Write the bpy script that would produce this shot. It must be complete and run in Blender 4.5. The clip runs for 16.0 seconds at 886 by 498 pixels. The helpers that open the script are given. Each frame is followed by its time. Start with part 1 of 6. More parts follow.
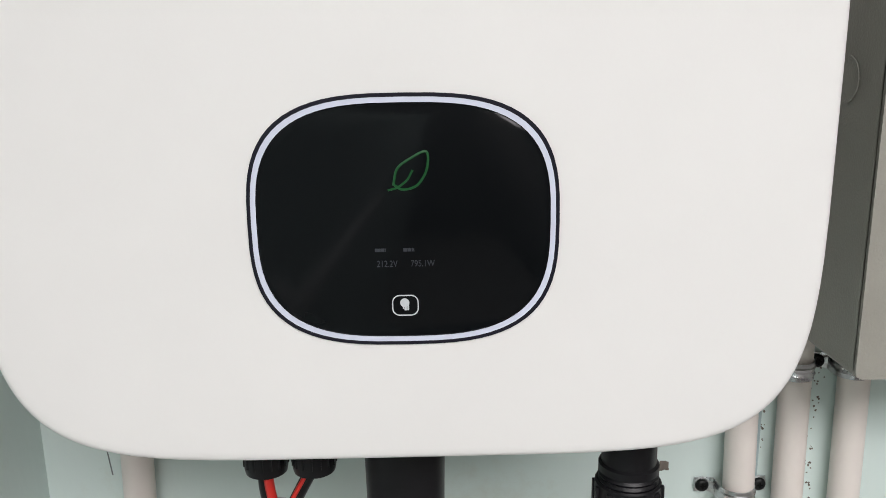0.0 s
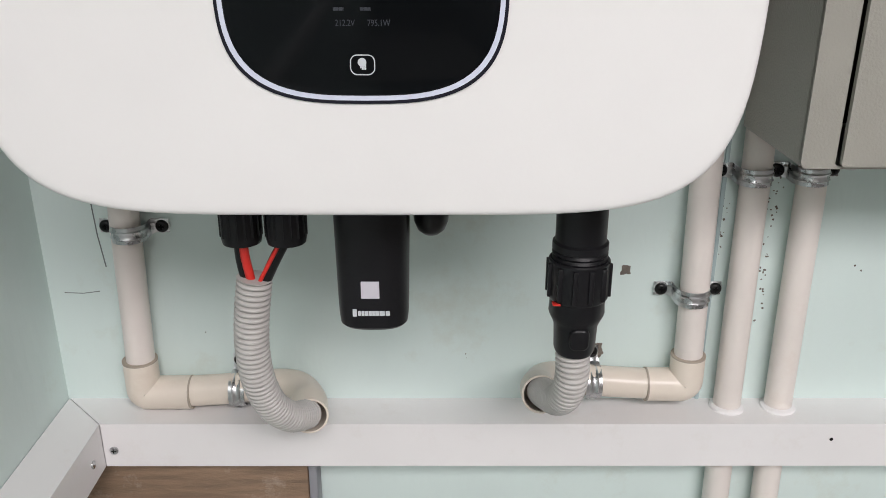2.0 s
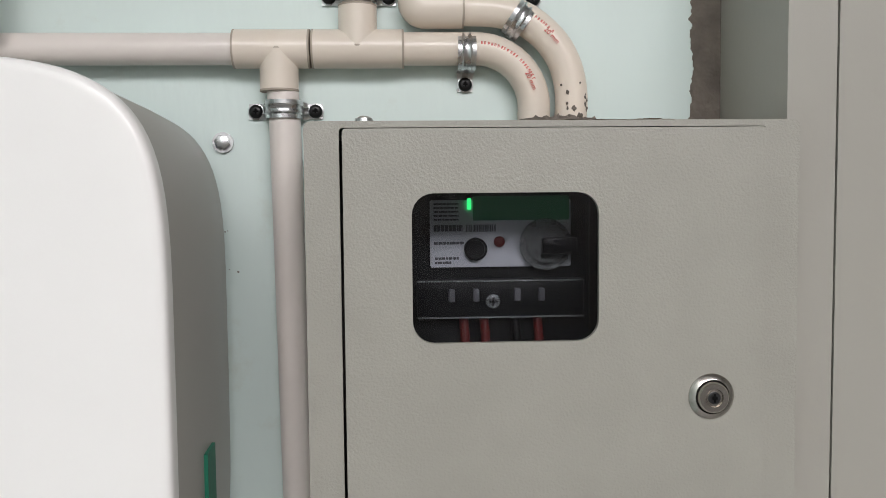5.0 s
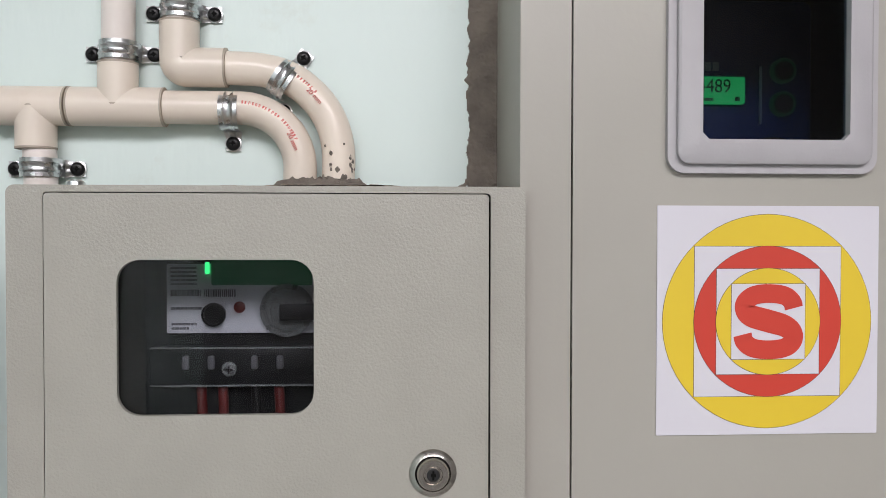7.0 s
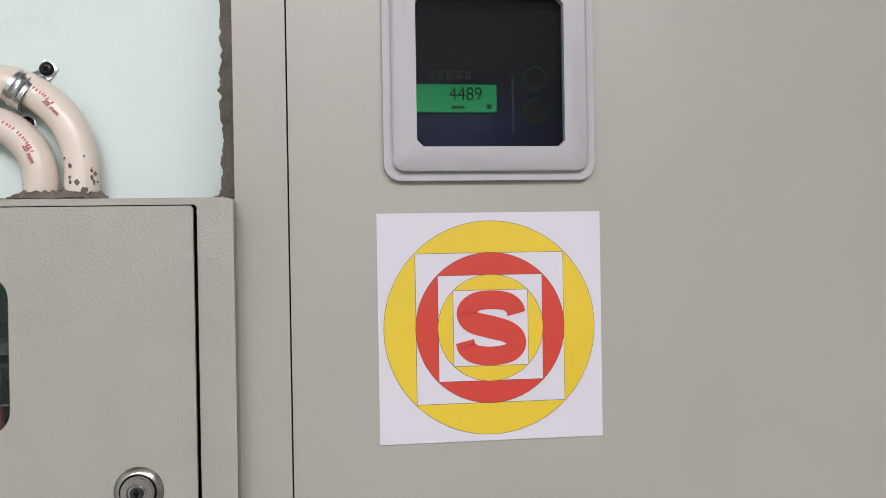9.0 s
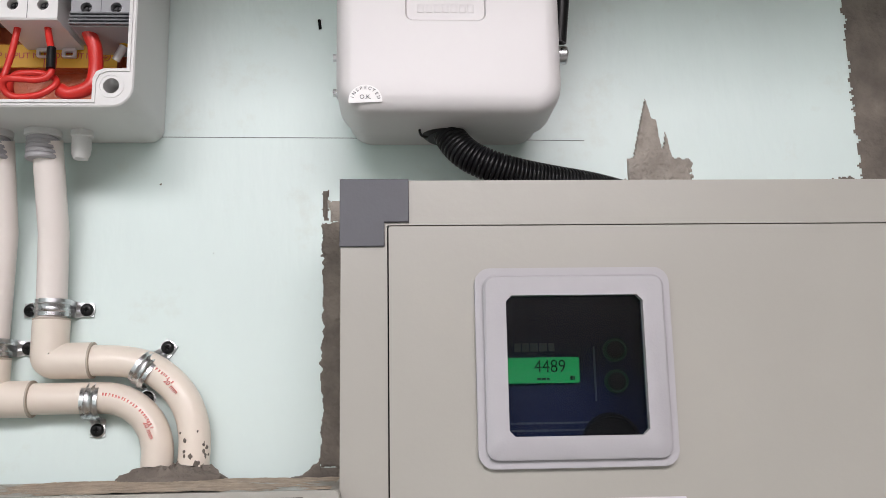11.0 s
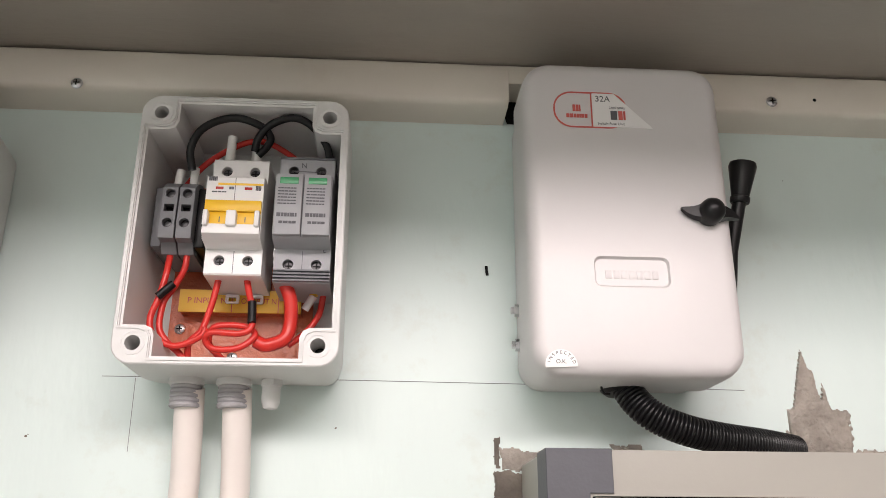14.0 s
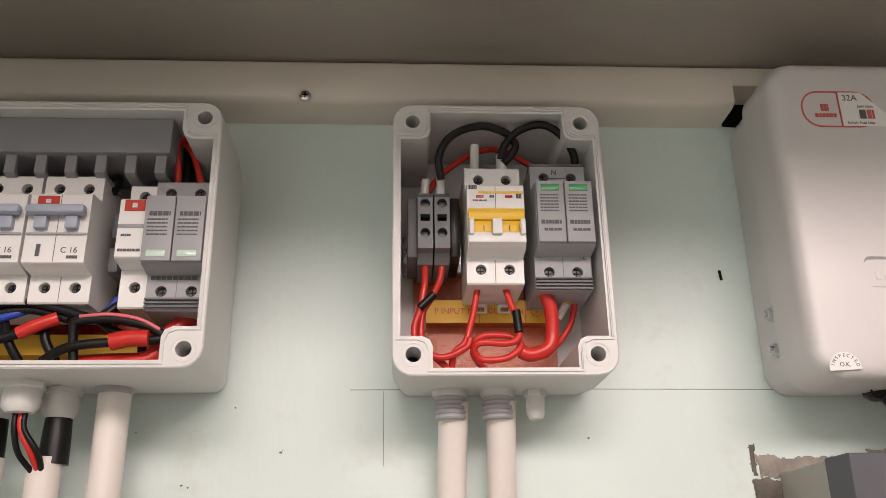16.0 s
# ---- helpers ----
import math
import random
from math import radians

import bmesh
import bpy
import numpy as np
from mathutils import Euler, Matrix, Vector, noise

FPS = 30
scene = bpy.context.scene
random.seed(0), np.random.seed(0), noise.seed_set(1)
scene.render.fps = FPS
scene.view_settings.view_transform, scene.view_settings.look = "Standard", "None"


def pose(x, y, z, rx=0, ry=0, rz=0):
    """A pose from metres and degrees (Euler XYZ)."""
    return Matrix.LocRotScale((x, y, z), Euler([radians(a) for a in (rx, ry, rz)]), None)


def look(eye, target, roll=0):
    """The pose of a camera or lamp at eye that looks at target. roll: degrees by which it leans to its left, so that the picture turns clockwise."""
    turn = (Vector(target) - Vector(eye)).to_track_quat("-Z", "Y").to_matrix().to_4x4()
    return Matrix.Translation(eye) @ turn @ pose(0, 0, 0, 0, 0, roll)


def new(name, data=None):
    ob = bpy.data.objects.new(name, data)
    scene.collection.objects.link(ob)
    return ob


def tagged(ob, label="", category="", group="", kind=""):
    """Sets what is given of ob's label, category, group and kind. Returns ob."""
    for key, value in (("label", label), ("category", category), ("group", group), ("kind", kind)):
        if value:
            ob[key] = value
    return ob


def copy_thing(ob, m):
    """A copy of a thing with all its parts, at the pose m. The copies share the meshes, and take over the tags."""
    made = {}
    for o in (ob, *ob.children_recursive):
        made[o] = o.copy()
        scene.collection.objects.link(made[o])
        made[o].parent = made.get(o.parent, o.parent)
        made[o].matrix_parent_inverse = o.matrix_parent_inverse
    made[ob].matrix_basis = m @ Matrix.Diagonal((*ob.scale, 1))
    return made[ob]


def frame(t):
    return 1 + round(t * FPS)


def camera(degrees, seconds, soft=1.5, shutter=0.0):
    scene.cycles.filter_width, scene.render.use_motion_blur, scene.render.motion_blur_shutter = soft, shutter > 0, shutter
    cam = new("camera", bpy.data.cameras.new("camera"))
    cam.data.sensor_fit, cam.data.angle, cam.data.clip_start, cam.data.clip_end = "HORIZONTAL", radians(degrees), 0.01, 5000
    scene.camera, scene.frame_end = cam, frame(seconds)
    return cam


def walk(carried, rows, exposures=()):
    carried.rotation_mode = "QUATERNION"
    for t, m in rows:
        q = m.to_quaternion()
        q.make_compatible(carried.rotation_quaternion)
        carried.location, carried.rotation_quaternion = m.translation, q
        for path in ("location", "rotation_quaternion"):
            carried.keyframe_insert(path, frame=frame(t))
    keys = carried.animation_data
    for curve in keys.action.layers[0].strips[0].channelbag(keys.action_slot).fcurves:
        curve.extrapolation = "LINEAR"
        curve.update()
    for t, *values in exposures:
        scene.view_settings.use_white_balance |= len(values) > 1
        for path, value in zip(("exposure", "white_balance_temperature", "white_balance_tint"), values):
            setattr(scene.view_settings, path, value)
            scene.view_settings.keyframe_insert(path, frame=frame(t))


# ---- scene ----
cam = camera(54.9, 16.0, soft=0.75)
PATH = [
    (0, (0.083, 0.093, 1.558), (0.115, 2.035, 1.084), -0.8),
    (0.5, (0.081, 0.089, 1.544), (0.091, 2.008, 0.98), -1.4),
    (1, (0.083, 0.077, 1.535), (0.061, 1.966, 0.88), -1.1),
    (1.5, (0.088, 0.066, 1.522), (0.056, 1.927, 0.792), -0.5),
    (2, (0.104, 0.059, 1.519), (0.111, 1.919, 0.782), 0.1),
    (2.5, (0.142, 0.054, 1.519), (0.224, 1.919, 0.801), 0.3),
    (3, (0.19, 0.043, 1.523), (0.361, 1.908, 0.823), 0.8),
    (3.5, (0.235, 0.049, 1.539), (0.49, 1.916, 0.866), 0.7),
    (4, (0.237, 0.071, 1.565), (0.563, 1.976, 1.053), 0.3),
    (4.5, (0.294, 0.055, 1.617), (0.434, 2.033, 1.357), -0.7),
    (4.7, (0.308, 0.049, 1.635), (0.416, 2.038, 1.457), -0.7),
    (6.8, (0.442, 0.055, 1.658), (0.558, 2.051, 1.619), 0.3),
    (7, (0.457, 0.055, 1.657), (0.582, 2.051, 1.619), 0.1),
    (7.5, (0.496, 0.053, 1.655), (0.636, 2.048, 1.615), 0.1),
    (8, (0.53, 0.053, 1.651), (0.726, 2.043, 1.616), -0.3),
    (8.2, (0.543, 0.052, 1.652), (0.769, 2.039, 1.611), -0.8),
    (10.3, (0.58, 0.027, 1.679), (0.829, 2.004, 1.85), -1.3),
    (10.5, (0.573, 0.02, 1.691), (0.769, 1.998, 1.91), -1.1),
    (11, (0.553, 0.012, 1.719), (0.657, 1.976, 2.085), -1.0),
    (11.5, (0.54, 0.016, 1.742), (0.642, 1.953, 2.228), -0.5),
    (12, (0.535, 0.012, 1.766), (0.671, 1.919, 2.353), -0.1),
    (12.5, (0.51, -0.012, 1.783), (0.644, 1.869, 2.451), 0.4),
    (13, (0.485, -0.018, 1.784), (0.625, 1.853, 2.477), 0.4),
    (13.5, (0.459, -0.017, 1.785), (0.591, 1.857, 2.472), 0.3),
    (14, (0.431, -0.015, 1.787), (0.552, 1.864, 2.464), 0.2),
    (14.5, (0.398, -0.018, 1.789), (0.524, 1.857, 2.473), -0.1),
    (15, (0.354, -0.017, 1.789), (0.488, 1.861, 2.465), -0.3),
    (15.5, (0.313, -0.007, 1.789), (0.439, 1.869, 2.471), -0.6),
    (16, (0.273, 0.002, 1.787), (0.373, 1.871, 2.492), -0.9),
]
EXPOSURES = [(0, -0.16, 6600, 7), (1.0, -0.05, 6600, 8), (2.0, -0.17, 6600, 9), (2.5, -0.12, 6600, 10), (3.5, -0.36, 6600, 10), (4.0, -0.40, 6700, 10), (4.5, -0.32, 6600, 7), (7.0, -0.03, 6500, 10), (8.2, -0.03, 6500, 10), (10.5, 0.04, 6500, 11), (11.5, 0.15, 6650, 12), (12.5, 0.26, 6900, 14), (13.5, 0.30, 7000, 15), (14.0, 0.38, 7050, 15), (14.5, 0.52, 7100, 16), (15.0, 0.60, 7200, 16), (15.5, 0.45, 7350, 17), (16, 0.10, 7500, 17)]
walk(cam, [(t, look(eye, target, roll)) for t, eye, target, roll in PATH], EXPOSURES)

# ---- world, lights ----
world = bpy.data.worlds.new("world")
scene.world = world
world.use_nodes = True
wn = world.node_tree.nodes
sky = wn.new("ShaderNodeTexSky")
sky.sky_type, sky.sun_disc, sky.sun_elevation, sky.sun_rotation = "NISHITA", False, radians(40), radians(160)
wn["Background"].inputs[1].default_value = 0.1
world.node_tree.links.new(sky.outputs[0], wn["Background"].inputs[0])


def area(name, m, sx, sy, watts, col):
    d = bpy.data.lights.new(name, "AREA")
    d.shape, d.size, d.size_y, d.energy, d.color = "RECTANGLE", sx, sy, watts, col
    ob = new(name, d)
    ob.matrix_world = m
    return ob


# unseen area lamp added overhead, in front of the loft slab, to light the wall
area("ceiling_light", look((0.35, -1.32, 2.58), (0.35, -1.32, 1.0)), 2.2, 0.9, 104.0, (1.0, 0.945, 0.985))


# ---- materials ----
def mat(name, col, rough=0.5, metal=0.0, var=0.06, vs=14.0, bump=0.0, bs=300.0, stain=None, ss=5.0, amount=0.35, emit=None, power=0.0, clear=0.0, coat=0.0, stretch=(1, 1, 1), by_object=0.0):
    m = bpy.data.materials.new(name)
    m.use_nodes = True
    nt = m.node_tree
    n, lk = nt.nodes, nt.links
    bsdf = n["Principled BSDF"]
    tc = n.new("ShaderNodeTexCoord")
    mp = n.new("ShaderNodeMapping")
    mp.inputs["Scale"].default_value = stretch
    lk.new(tc.outputs["Object"], mp.inputs[0])
    n1 = n.new("ShaderNodeTexNoise")
    n1.inputs["Scale"].default_value, n1.inputs["Detail"].default_value = vs, 6
    lk.new(mp.outputs[0], n1.inputs["Vector"])
    ramp = n.new("ShaderNodeValToRGB")
    ramp.color_ramp.elements[0].position, ramp.color_ramp.elements[1].position = 0.3, 0.7
    ramp.color_ramp.elements[0].color = (*[max(0, c * (1 - var)) for c in col], 1)
    ramp.color_ramp.elements[1].color = (*[min(1, c * (1 + var)) for c in col], 1)
    lk.new(n1.outputs["Fac"], ramp.inputs[0])
    out = ramp.outputs[0]
    if stain:
        n2 = n.new("ShaderNodeTexNoise")
        n2.inputs["Scale"].default_value, n2.inputs["Detail"].default_value, n2.inputs["Roughness"].default_value = ss, 8, 0.7
        lk.new(tc.outputs["Object"], n2.inputs["Vector"])
        r2 = n.new("ShaderNodeValToRGB")
        r2.color_ramp.elements[0].position, r2.color_ramp.elements[1].position = 0.56, 0.78
        r2.color_ramp.elements[0].color, r2.color_ramp.elements[1].color = (0, 0, 0, 1), (amount, amount, amount, 1)
        lk.new(n2.outputs["Fac"], r2.inputs[0])
        mx = n.new("ShaderNodeMixRGB")
        mx.inputs[2].default_value = (*stain, 1)
        lk.new(r2.outputs[0], mx.inputs[0])
        lk.new(out, mx.inputs[1])
        out = mx.outputs[0]
    if by_object:
        oi = n.new("ShaderNodeObjectInfo")
        hv = n.new("ShaderNodeHueSaturation")
        mr = n.new("ShaderNodeMapRange")
        mr.inputs[3].default_value, mr.inputs[4].default_value = 1 - by_object, 1 + by_object
        lk.new(oi.outputs["Random"], mr.inputs[0])
        lk.new(mr.outputs[0], hv.inputs["Value"])
        lk.new(out, hv.inputs["Color"])
        out = hv.outputs[0]
    lk.new(out, bsdf.inputs["Base Color"])
    rr_ = n.new("ShaderNodeMapRange")
    rr_.inputs[3].default_value, rr_.inputs[4].default_value = max(0.02, rough * 0.85), min(1, rough * 1.15)
    lk.new(n1.outputs["Fac"], rr_.inputs[0])
    lk.new(rr_.outputs[0], bsdf.inputs["Roughness"])
    bsdf.inputs["Metallic"].default_value = metal
    bsdf.inputs["Coat Weight"].default_value = coat
    bsdf.inputs["Transmission Weight"].default_value = clear
    if bump:
        n3 = n.new("ShaderNodeTexNoise")
        n3.inputs["Scale"].default_value, n3.inputs["Detail"].default_value = bs, 3
        lk.new(mp.outputs[0], n3.inputs["Vector"])
        b = n.new("ShaderNodeBump")
        b.inputs["Strength"].default_value, b.inputs["Distance"].default_value = 1.0, bump
        lk.new(n3.outputs["Fac"], b.inputs["Height"])
        lk.new(b.outputs[0], bsdf.inputs["Normal"])
    if emit:
        bsdf.inputs["Emission Color"].default_value, bsdf.inputs["Emission Strength"].default_value = (*emit, 1), power
    return m


M = dict(
    wall=mat("painted_wall", (0.63, 0.735, 0.705), 0.42, var=0.05, vs=7, bump=0.0006, bs=70, stain=(0.44, 0.41, 0.30), ss=15, amount=0.38, stretch=(1, 1, 0.35)),
    joint_strip=mat("sheet_joint", (0.36, 0.45, 0.46), 0.5, var=0.1, vs=60),
    room=mat("dimmed_room_paint", (0.21, 0.20, 0.19), 0.8, var=0.04),
    floor=mat("dimmed_floor", (0.27, 0.26, 0.245), 0.4, var=0.1),
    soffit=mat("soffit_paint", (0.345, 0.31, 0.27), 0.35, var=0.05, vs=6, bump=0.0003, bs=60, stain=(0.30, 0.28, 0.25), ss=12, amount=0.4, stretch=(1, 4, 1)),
    trim=mat("cream_trim", (0.69, 0.64, 0.565), 0.3, var=0.03, vs=10, bump=0.0001, bs=80, stain=(0.55, 0.47, 0.38), ss=14, amount=0.35),
    ledge=mat("white_ledge", (0.80, 0.79, 0.785), 0.35, var=0.03, vs=10, bump=0.0001, bs=80, stain=(0.55, 0.47, 0.38), ss=26, amount=0.22),
    wood=mat("brown_wood", (0.23, 0.155, 0.10), 0.6, stain=(0.55, 0.48, 0.40), ss=40, amount=0.6, var=0.25, vs=30, bump=0.0005, bs=200, stretch=(1, 1, 8)),
    cement=mat("raw_cement", (0.30, 0.27, 0.235), 0.95, var=0.25, vs=60, bump=0.0025, bs=220, stain=(0.42, 0.39, 0.35), ss=40, amount=0.6),
    cement2=mat("brown_cement", (0.145, 0.125, 0.105), 0.95, var=0.3, vs=50, bump=0.002, bs=200, stain=(0.24, 0.21, 0.18), ss=30, amount=0.6),
    white=mat("white_enamel", (0.83, 0.825, 0.81), 0.32, var=0.01, vs=20, bump=0.00003, bs=500),
    invside=mat("inverter_side_shaded", (0.40, 0.39, 0.36), 0.4, var=0.02),
    gloss=mat("black_glass", (0.004, 0.005, 0.006), 0.12, var=0.1),
    lilac=mat("lilac_ring", (0.66, 0.70, 0.82), 0.35, var=0.01),
    ringdark=mat("ring_dark", (0.012, 0.012, 0.02), 0.3, var=0.05),
    # white marks with a little added emission, the logger's print included
    icon=mat("icon_white_glow", (0.55, 0.58, 0.60), 0.4, emit=(0.8, 0.85, 0.9), power=0.08),
    leaf=mat("leaf_led", (0.005, 0.06, 0.015), 0.4, emit=(0.02, 0.35, 0.07), power=0.08),
    dim=mat("dim_display", (0.03, 0.035, 0.045), 0.5, emit=(0.25, 0.3, 0.4), power=0.012),
    black=mat("black_plastic", (0.008, 0.008, 0.0095), 0.38, var=0.15, vs=60, bump=0.00005, bs=700),
    # red insulation darkened to carry the shade inside the meter box
    shaded_red=mat("shaded_red_wire", (0.14, 0.012, 0.010), 0.5),
    rubber=mat("black_rubber", (0.006, 0.006, 0.0065), 0.34, var=0.15, vs=80),
    grey_flex=mat("grey_flex", (0.50, 0.485, 0.465), 0.45, var=0.06, vs=60, stain=(0.36, 0.34, 0.31), ss=60, amount=0.4),
    pvc=mat("cream_pvc", (0.74, 0.665, 0.575), 0.30, var=0.05, vs=25, bump=0.00006, bs=150, stain=(0.52, 0.40, 0.28), ss=30, amount=0.3, by_object=0.04),
    pvcw=mat("white_pvc", (0.76, 0.705, 0.66), 0.30, var=0.04, vs=25, bump=0.00006, bs=150, stain=(0.56, 0.45, 0.36), ss=25, amount=0.3, by_object=0.03),
    joint=mat("joint_cement", (0.40, 0.345, 0.28), 0.6, var=0.2, vs=80),
    steel=mat("galvanised", (0.60, 0.61, 0.62), 0.28, 1.0, var=0.12, vs=90, stain=(0.35, 0.36, 0.38), ss=120, amount=0.7),
    # steel darkened for the shade down in terminal wells, reused on the lock core
    darksteel=mat("darkened_steel", (0.07, 0.07, 0.072), 0.4, 1.0, var=0.2, vs=200),
    chrome=mat("lock_chrome", (0.50, 0.475, 0.44), 0.24, 1.0, var=0.08, vs=200),
    dark=mat("dark_hole", (0.006, 0.006, 0.006), 0.8),
    powder=mat("grey_powder_coat", (0.335, 0.328, 0.289), 0.32, var=0.03, vs=40, bump=0.00034, bs=760),
    powder2=mat("grey_powder_smooth", (0.352, 0.341, 0.303), 0.38, var=0.02, vs=12, bump=0.00008, bs=250, stain=(0.40, 0.37, 0.31), ss=18, amount=0.25),
    corner=mat("dark_grey_corner", (0.085, 0.087, 0.10), 0.55, var=0.08, vs=60, bump=0.0001, bs=500),
    bezel=mat("pale_grey_bezel", (0.39, 0.38, 0.395), 0.5, var=0.02, vs=60, bump=0.00008, bs=600),
    glass=mat("darkened_pane", (0.36, 0.37, 0.39), 0.03, clear=1.0, var=0.0),
    tint=mat("tinted_pane", (0.15, 0.19, 0.24), 0.03, clear=1.0, var=0.0),
    lcd=mat("green_lcd", (0.02, 0.25, 0.08), 0.4, emit=(0.012, 0.70, 0.14), power=1.15),
    lcd_dim=mat("green_lcd_dim", (0.02, 0.10, 0.05), 0.4, emit=(0.02, 0.25, 0.08), power=0.10),
    led=mat("green_led", (0.1, 0.8, 0.3), 0.4, emit=(0.05, 1.0, 0.25), power=3.0),
    lcdtext=mat("lcd_digits", (0.002, 0.02, 0.008), 0.5),
    meter=mat("meter_dark", (0.010, 0.011, 0.012), 0.35, var=0.1),
    navy=mat("meter_navy", (0.010, 0.030, 0.12), 0.35, var=0.1),
    plate=mat("meter_plate", (0.66, 0.68, 0.72), 0.35, var=0.03),
    clearp=mat("clear_plastic", (0.75, 0.8, 0.8), 0.1, clear=0.75, var=0.02),
    print=mat("grey_print", (0.10, 0.10, 0.11), 0.6),
    paper=mat("white_paper", (0.59, 0.58, 0.63), 0.7, var=0.01, bump=0.00005, bs=300),
    yellow=mat("print_yellow", (0.66, 0.48, 0.025), 0.6, var=0.03),
    red=mat("print_red", (0.52, 0.04, 0.022), 0.6, var=0.03),
    line=mat("print_line", (0.06, 0.03, 0.02), 0.6),
    sfu=mat("switch_enamel", (0.62, 0.60, 0.595), 0.36, var=0.015, vs=20, bump=0.0001, bs=130),
    abs=mat("pale_abs", (0.66, 0.66, 0.645), 0.42, var=0.02, vs=30, bump=0.00004, bs=600),
    termgrey=mat("terminal_grey", (0.17, 0.175, 0.185), 0.5, var=0.04),
    grey=mat("device_grey", (0.345, 0.35, 0.365), 0.5, var=0.03, bump=0.00003, bs=600),
    grey2=mat("device_grey_dark", (0.13, 0.135, 0.145), 0.5, var=0.05),
    duct=mat("duct_grey", (0.25, 0.255, 0.275), 0.5, var=0.04, vs=30),
    devwhite=mat("device_white", (0.78, 0.775, 0.76), 0.4, var=0.01),
    toggle=mat("toggle_blue_grey", (0.36, 0.40, 0.48), 0.4, var=0.02),
    devyellow=mat("device_yellow", (0.85, 0.50, 0.02), 0.4, var=0.02),
    ind=mat("green_window", (0.05, 0.30, 0.13), 0.25, var=0.1),
    ind2=mat("pale_green_window", (0.50, 0.68, 0.58), 0.2, var=0.1),
    backplate=mat("orange_plate", (0.50, 0.115, 0.045), 0.3, var=0.12, vs=120, bump=0.0006, bs=380, stain=(0.62, 0.20, 0.09), ss=150, amount=0.6),
    redplate=mat("red_plate", (0.42, 0.03, 0.025), 0.25, var=0.1, vs=90, bump=0.0005, bs=300, stain=(0.8, 0.5, 0.45), ss=60, amount=0.5),
    tape=mat("yellow_label", (0.80, 0.47, 0.05), 0.5, var=0.02),
    redwire=mat("red_wire", (0.62, 0.03, 0.022), 0.35, var=0.06),
    blackwire=mat("black_wire", (0.007, 0.007, 0.0075), 0.36, var=0.1),
    bluewire=mat("blue_wire", (0.02, 0.06, 0.42), 0.4),
    pink=mat("pink_stripe", (0.75, 0.16, 0.19), 0.4),
    sleeve=mat("white_sleeve", (0.72, 0.72, 0.70), 0.5),
    green=mat("green_label", (0.012, 0.16, 0.095), 0.5, var=0.08),
    redtext=mat("red_stamp", (0.60, 0.12, 0.10), 0.6),
    box_shade=mat("box_shade_brown", (0.035, 0.028, 0.024), 0.6, var=0.3, vs=60),
    dust=mat("mortar_dust", (0.40, 0.325, 0.25), 0.95, var=0.3, vs=120, bump=0.0006, bs=900),
    graphite=mat("pencil", (0.17, 0.19, 0.19), 0.7),
)


for key, level in (("gloss", 0.15), ("black", 0.28), ("rubber", 0.3), ("blackwire", 0.3), ("dark", 0.1), ("ringdark", 0.2), ("meter", 0.25), ("navy", 0.25)):
    M[key].node_tree.nodes["Principled BSDF"].inputs["Specular IOR Level"].default_value = level
for key in ("glass", "tint"):
    M[key].node_tree.nodes["Principled BSDF"].inputs["IOR"].default_value = 1.3


# ---- mesh helpers ----
def thing(name, label, category, group="", kind=""):
    return tagged(new(name), label, category, group, kind)


def mesh_of(name, bm, material, smooth=True):
    bmesh.ops.recalc_face_normals(bm, faces=bm.faces[:])
    me = bpy.data.meshes.new(name)
    bm.to_mesh(me)
    bm.free()
    me.materials.append(M[material])
    if smooth:
        me.shade_smooth()
        me.set_sharp_from_angle(angle=radians(38))
    return me


def part(name, bm, material, parent=None, label="", smooth=True):
    ob = new(name, mesh_of(name, bm, material, smooth))
    ob.parent = parent
    if label:
        ob["label"] = label
    return ob


def cut(ob, cutter):
    """Take the cutter's volume out of the mesh of ob."""
    bmesh.ops.recalc_face_normals(cutter, faces=cutter.faces[:])
    me = bpy.data.meshes.new("cutter")
    cutter.to_mesh(me)
    cutter.free()
    tool = new("cutter", me)
    mod = ob.modifiers.new("cut", "BOOLEAN")
    mod.operation, mod.solver, mod.object = "DIFFERENCE", "EXACT", tool
    bpy.context.view_layer.update()
    got = bpy.data.meshes.new_from_object(ob.evaluated_get(bpy.context.evaluated_depsgraph_get()))
    ob.modifiers.remove(mod)
    ob.data = got
    got.shade_smooth()
    got.set_sharp_from_angle(angle=radians(38))
    bpy.data.objects.remove(tool)
    return ob


def B():
    return bmesh.new()


def loft(bm, rings, cap=(True, True), closed=False):
    """Skin rings of equally many points."""
    vs = [[bm.verts.new(p) for p in ring] for ring in rings]
    n = len(vs[0])
    pairs = list(zip(vs, vs[1:])) + ([(vs[-1], vs[0])] if closed else [])
    for a, b in pairs:
        for i in range(n):
            j = (i + 1) % n
            bm.faces.new((a[i], a[j], b[j], b[i]))
    if not closed:
        if cap[0]:
            bm.faces.new(vs[0])
        if cap[1]:
            bm.faces.new(vs[-1])
    return bm


def rr(cx, cz, w, h, r, k=6):
    """A rounded rectangle in x and z."""
    r = max(min(r, w / 2 - 1e-5, h / 2 - 1e-5), 1e-5)
    pts = []
    for sx, sz, a0 in ((1, 1, 0), (-1, 1, 90), (-1, -1, 180), (1, -1, 270)):
        for i in range(k + 1):
            a = radians(a0 + 90 * i / k)
            pts.append((cx + sx * (w / 2 - r) + r * math.cos(a), cz + sz * (h / 2 - r) + r * math.sin(a)))
    return pts


def sup(cx, cz, w, h, e, n=72):
    """A superellipse in x and z."""
    pts = []
    for i in range(n):
        a = 2 * math.pi * i / n
        c, s = math.cos(a), math.sin(a)
        pts.append((cx + w / 2 * math.copysign(abs(c) ** (2 / e), c), cz + h / 2 * math.copysign(abs(s) ** (2 / e), s)))
    return pts


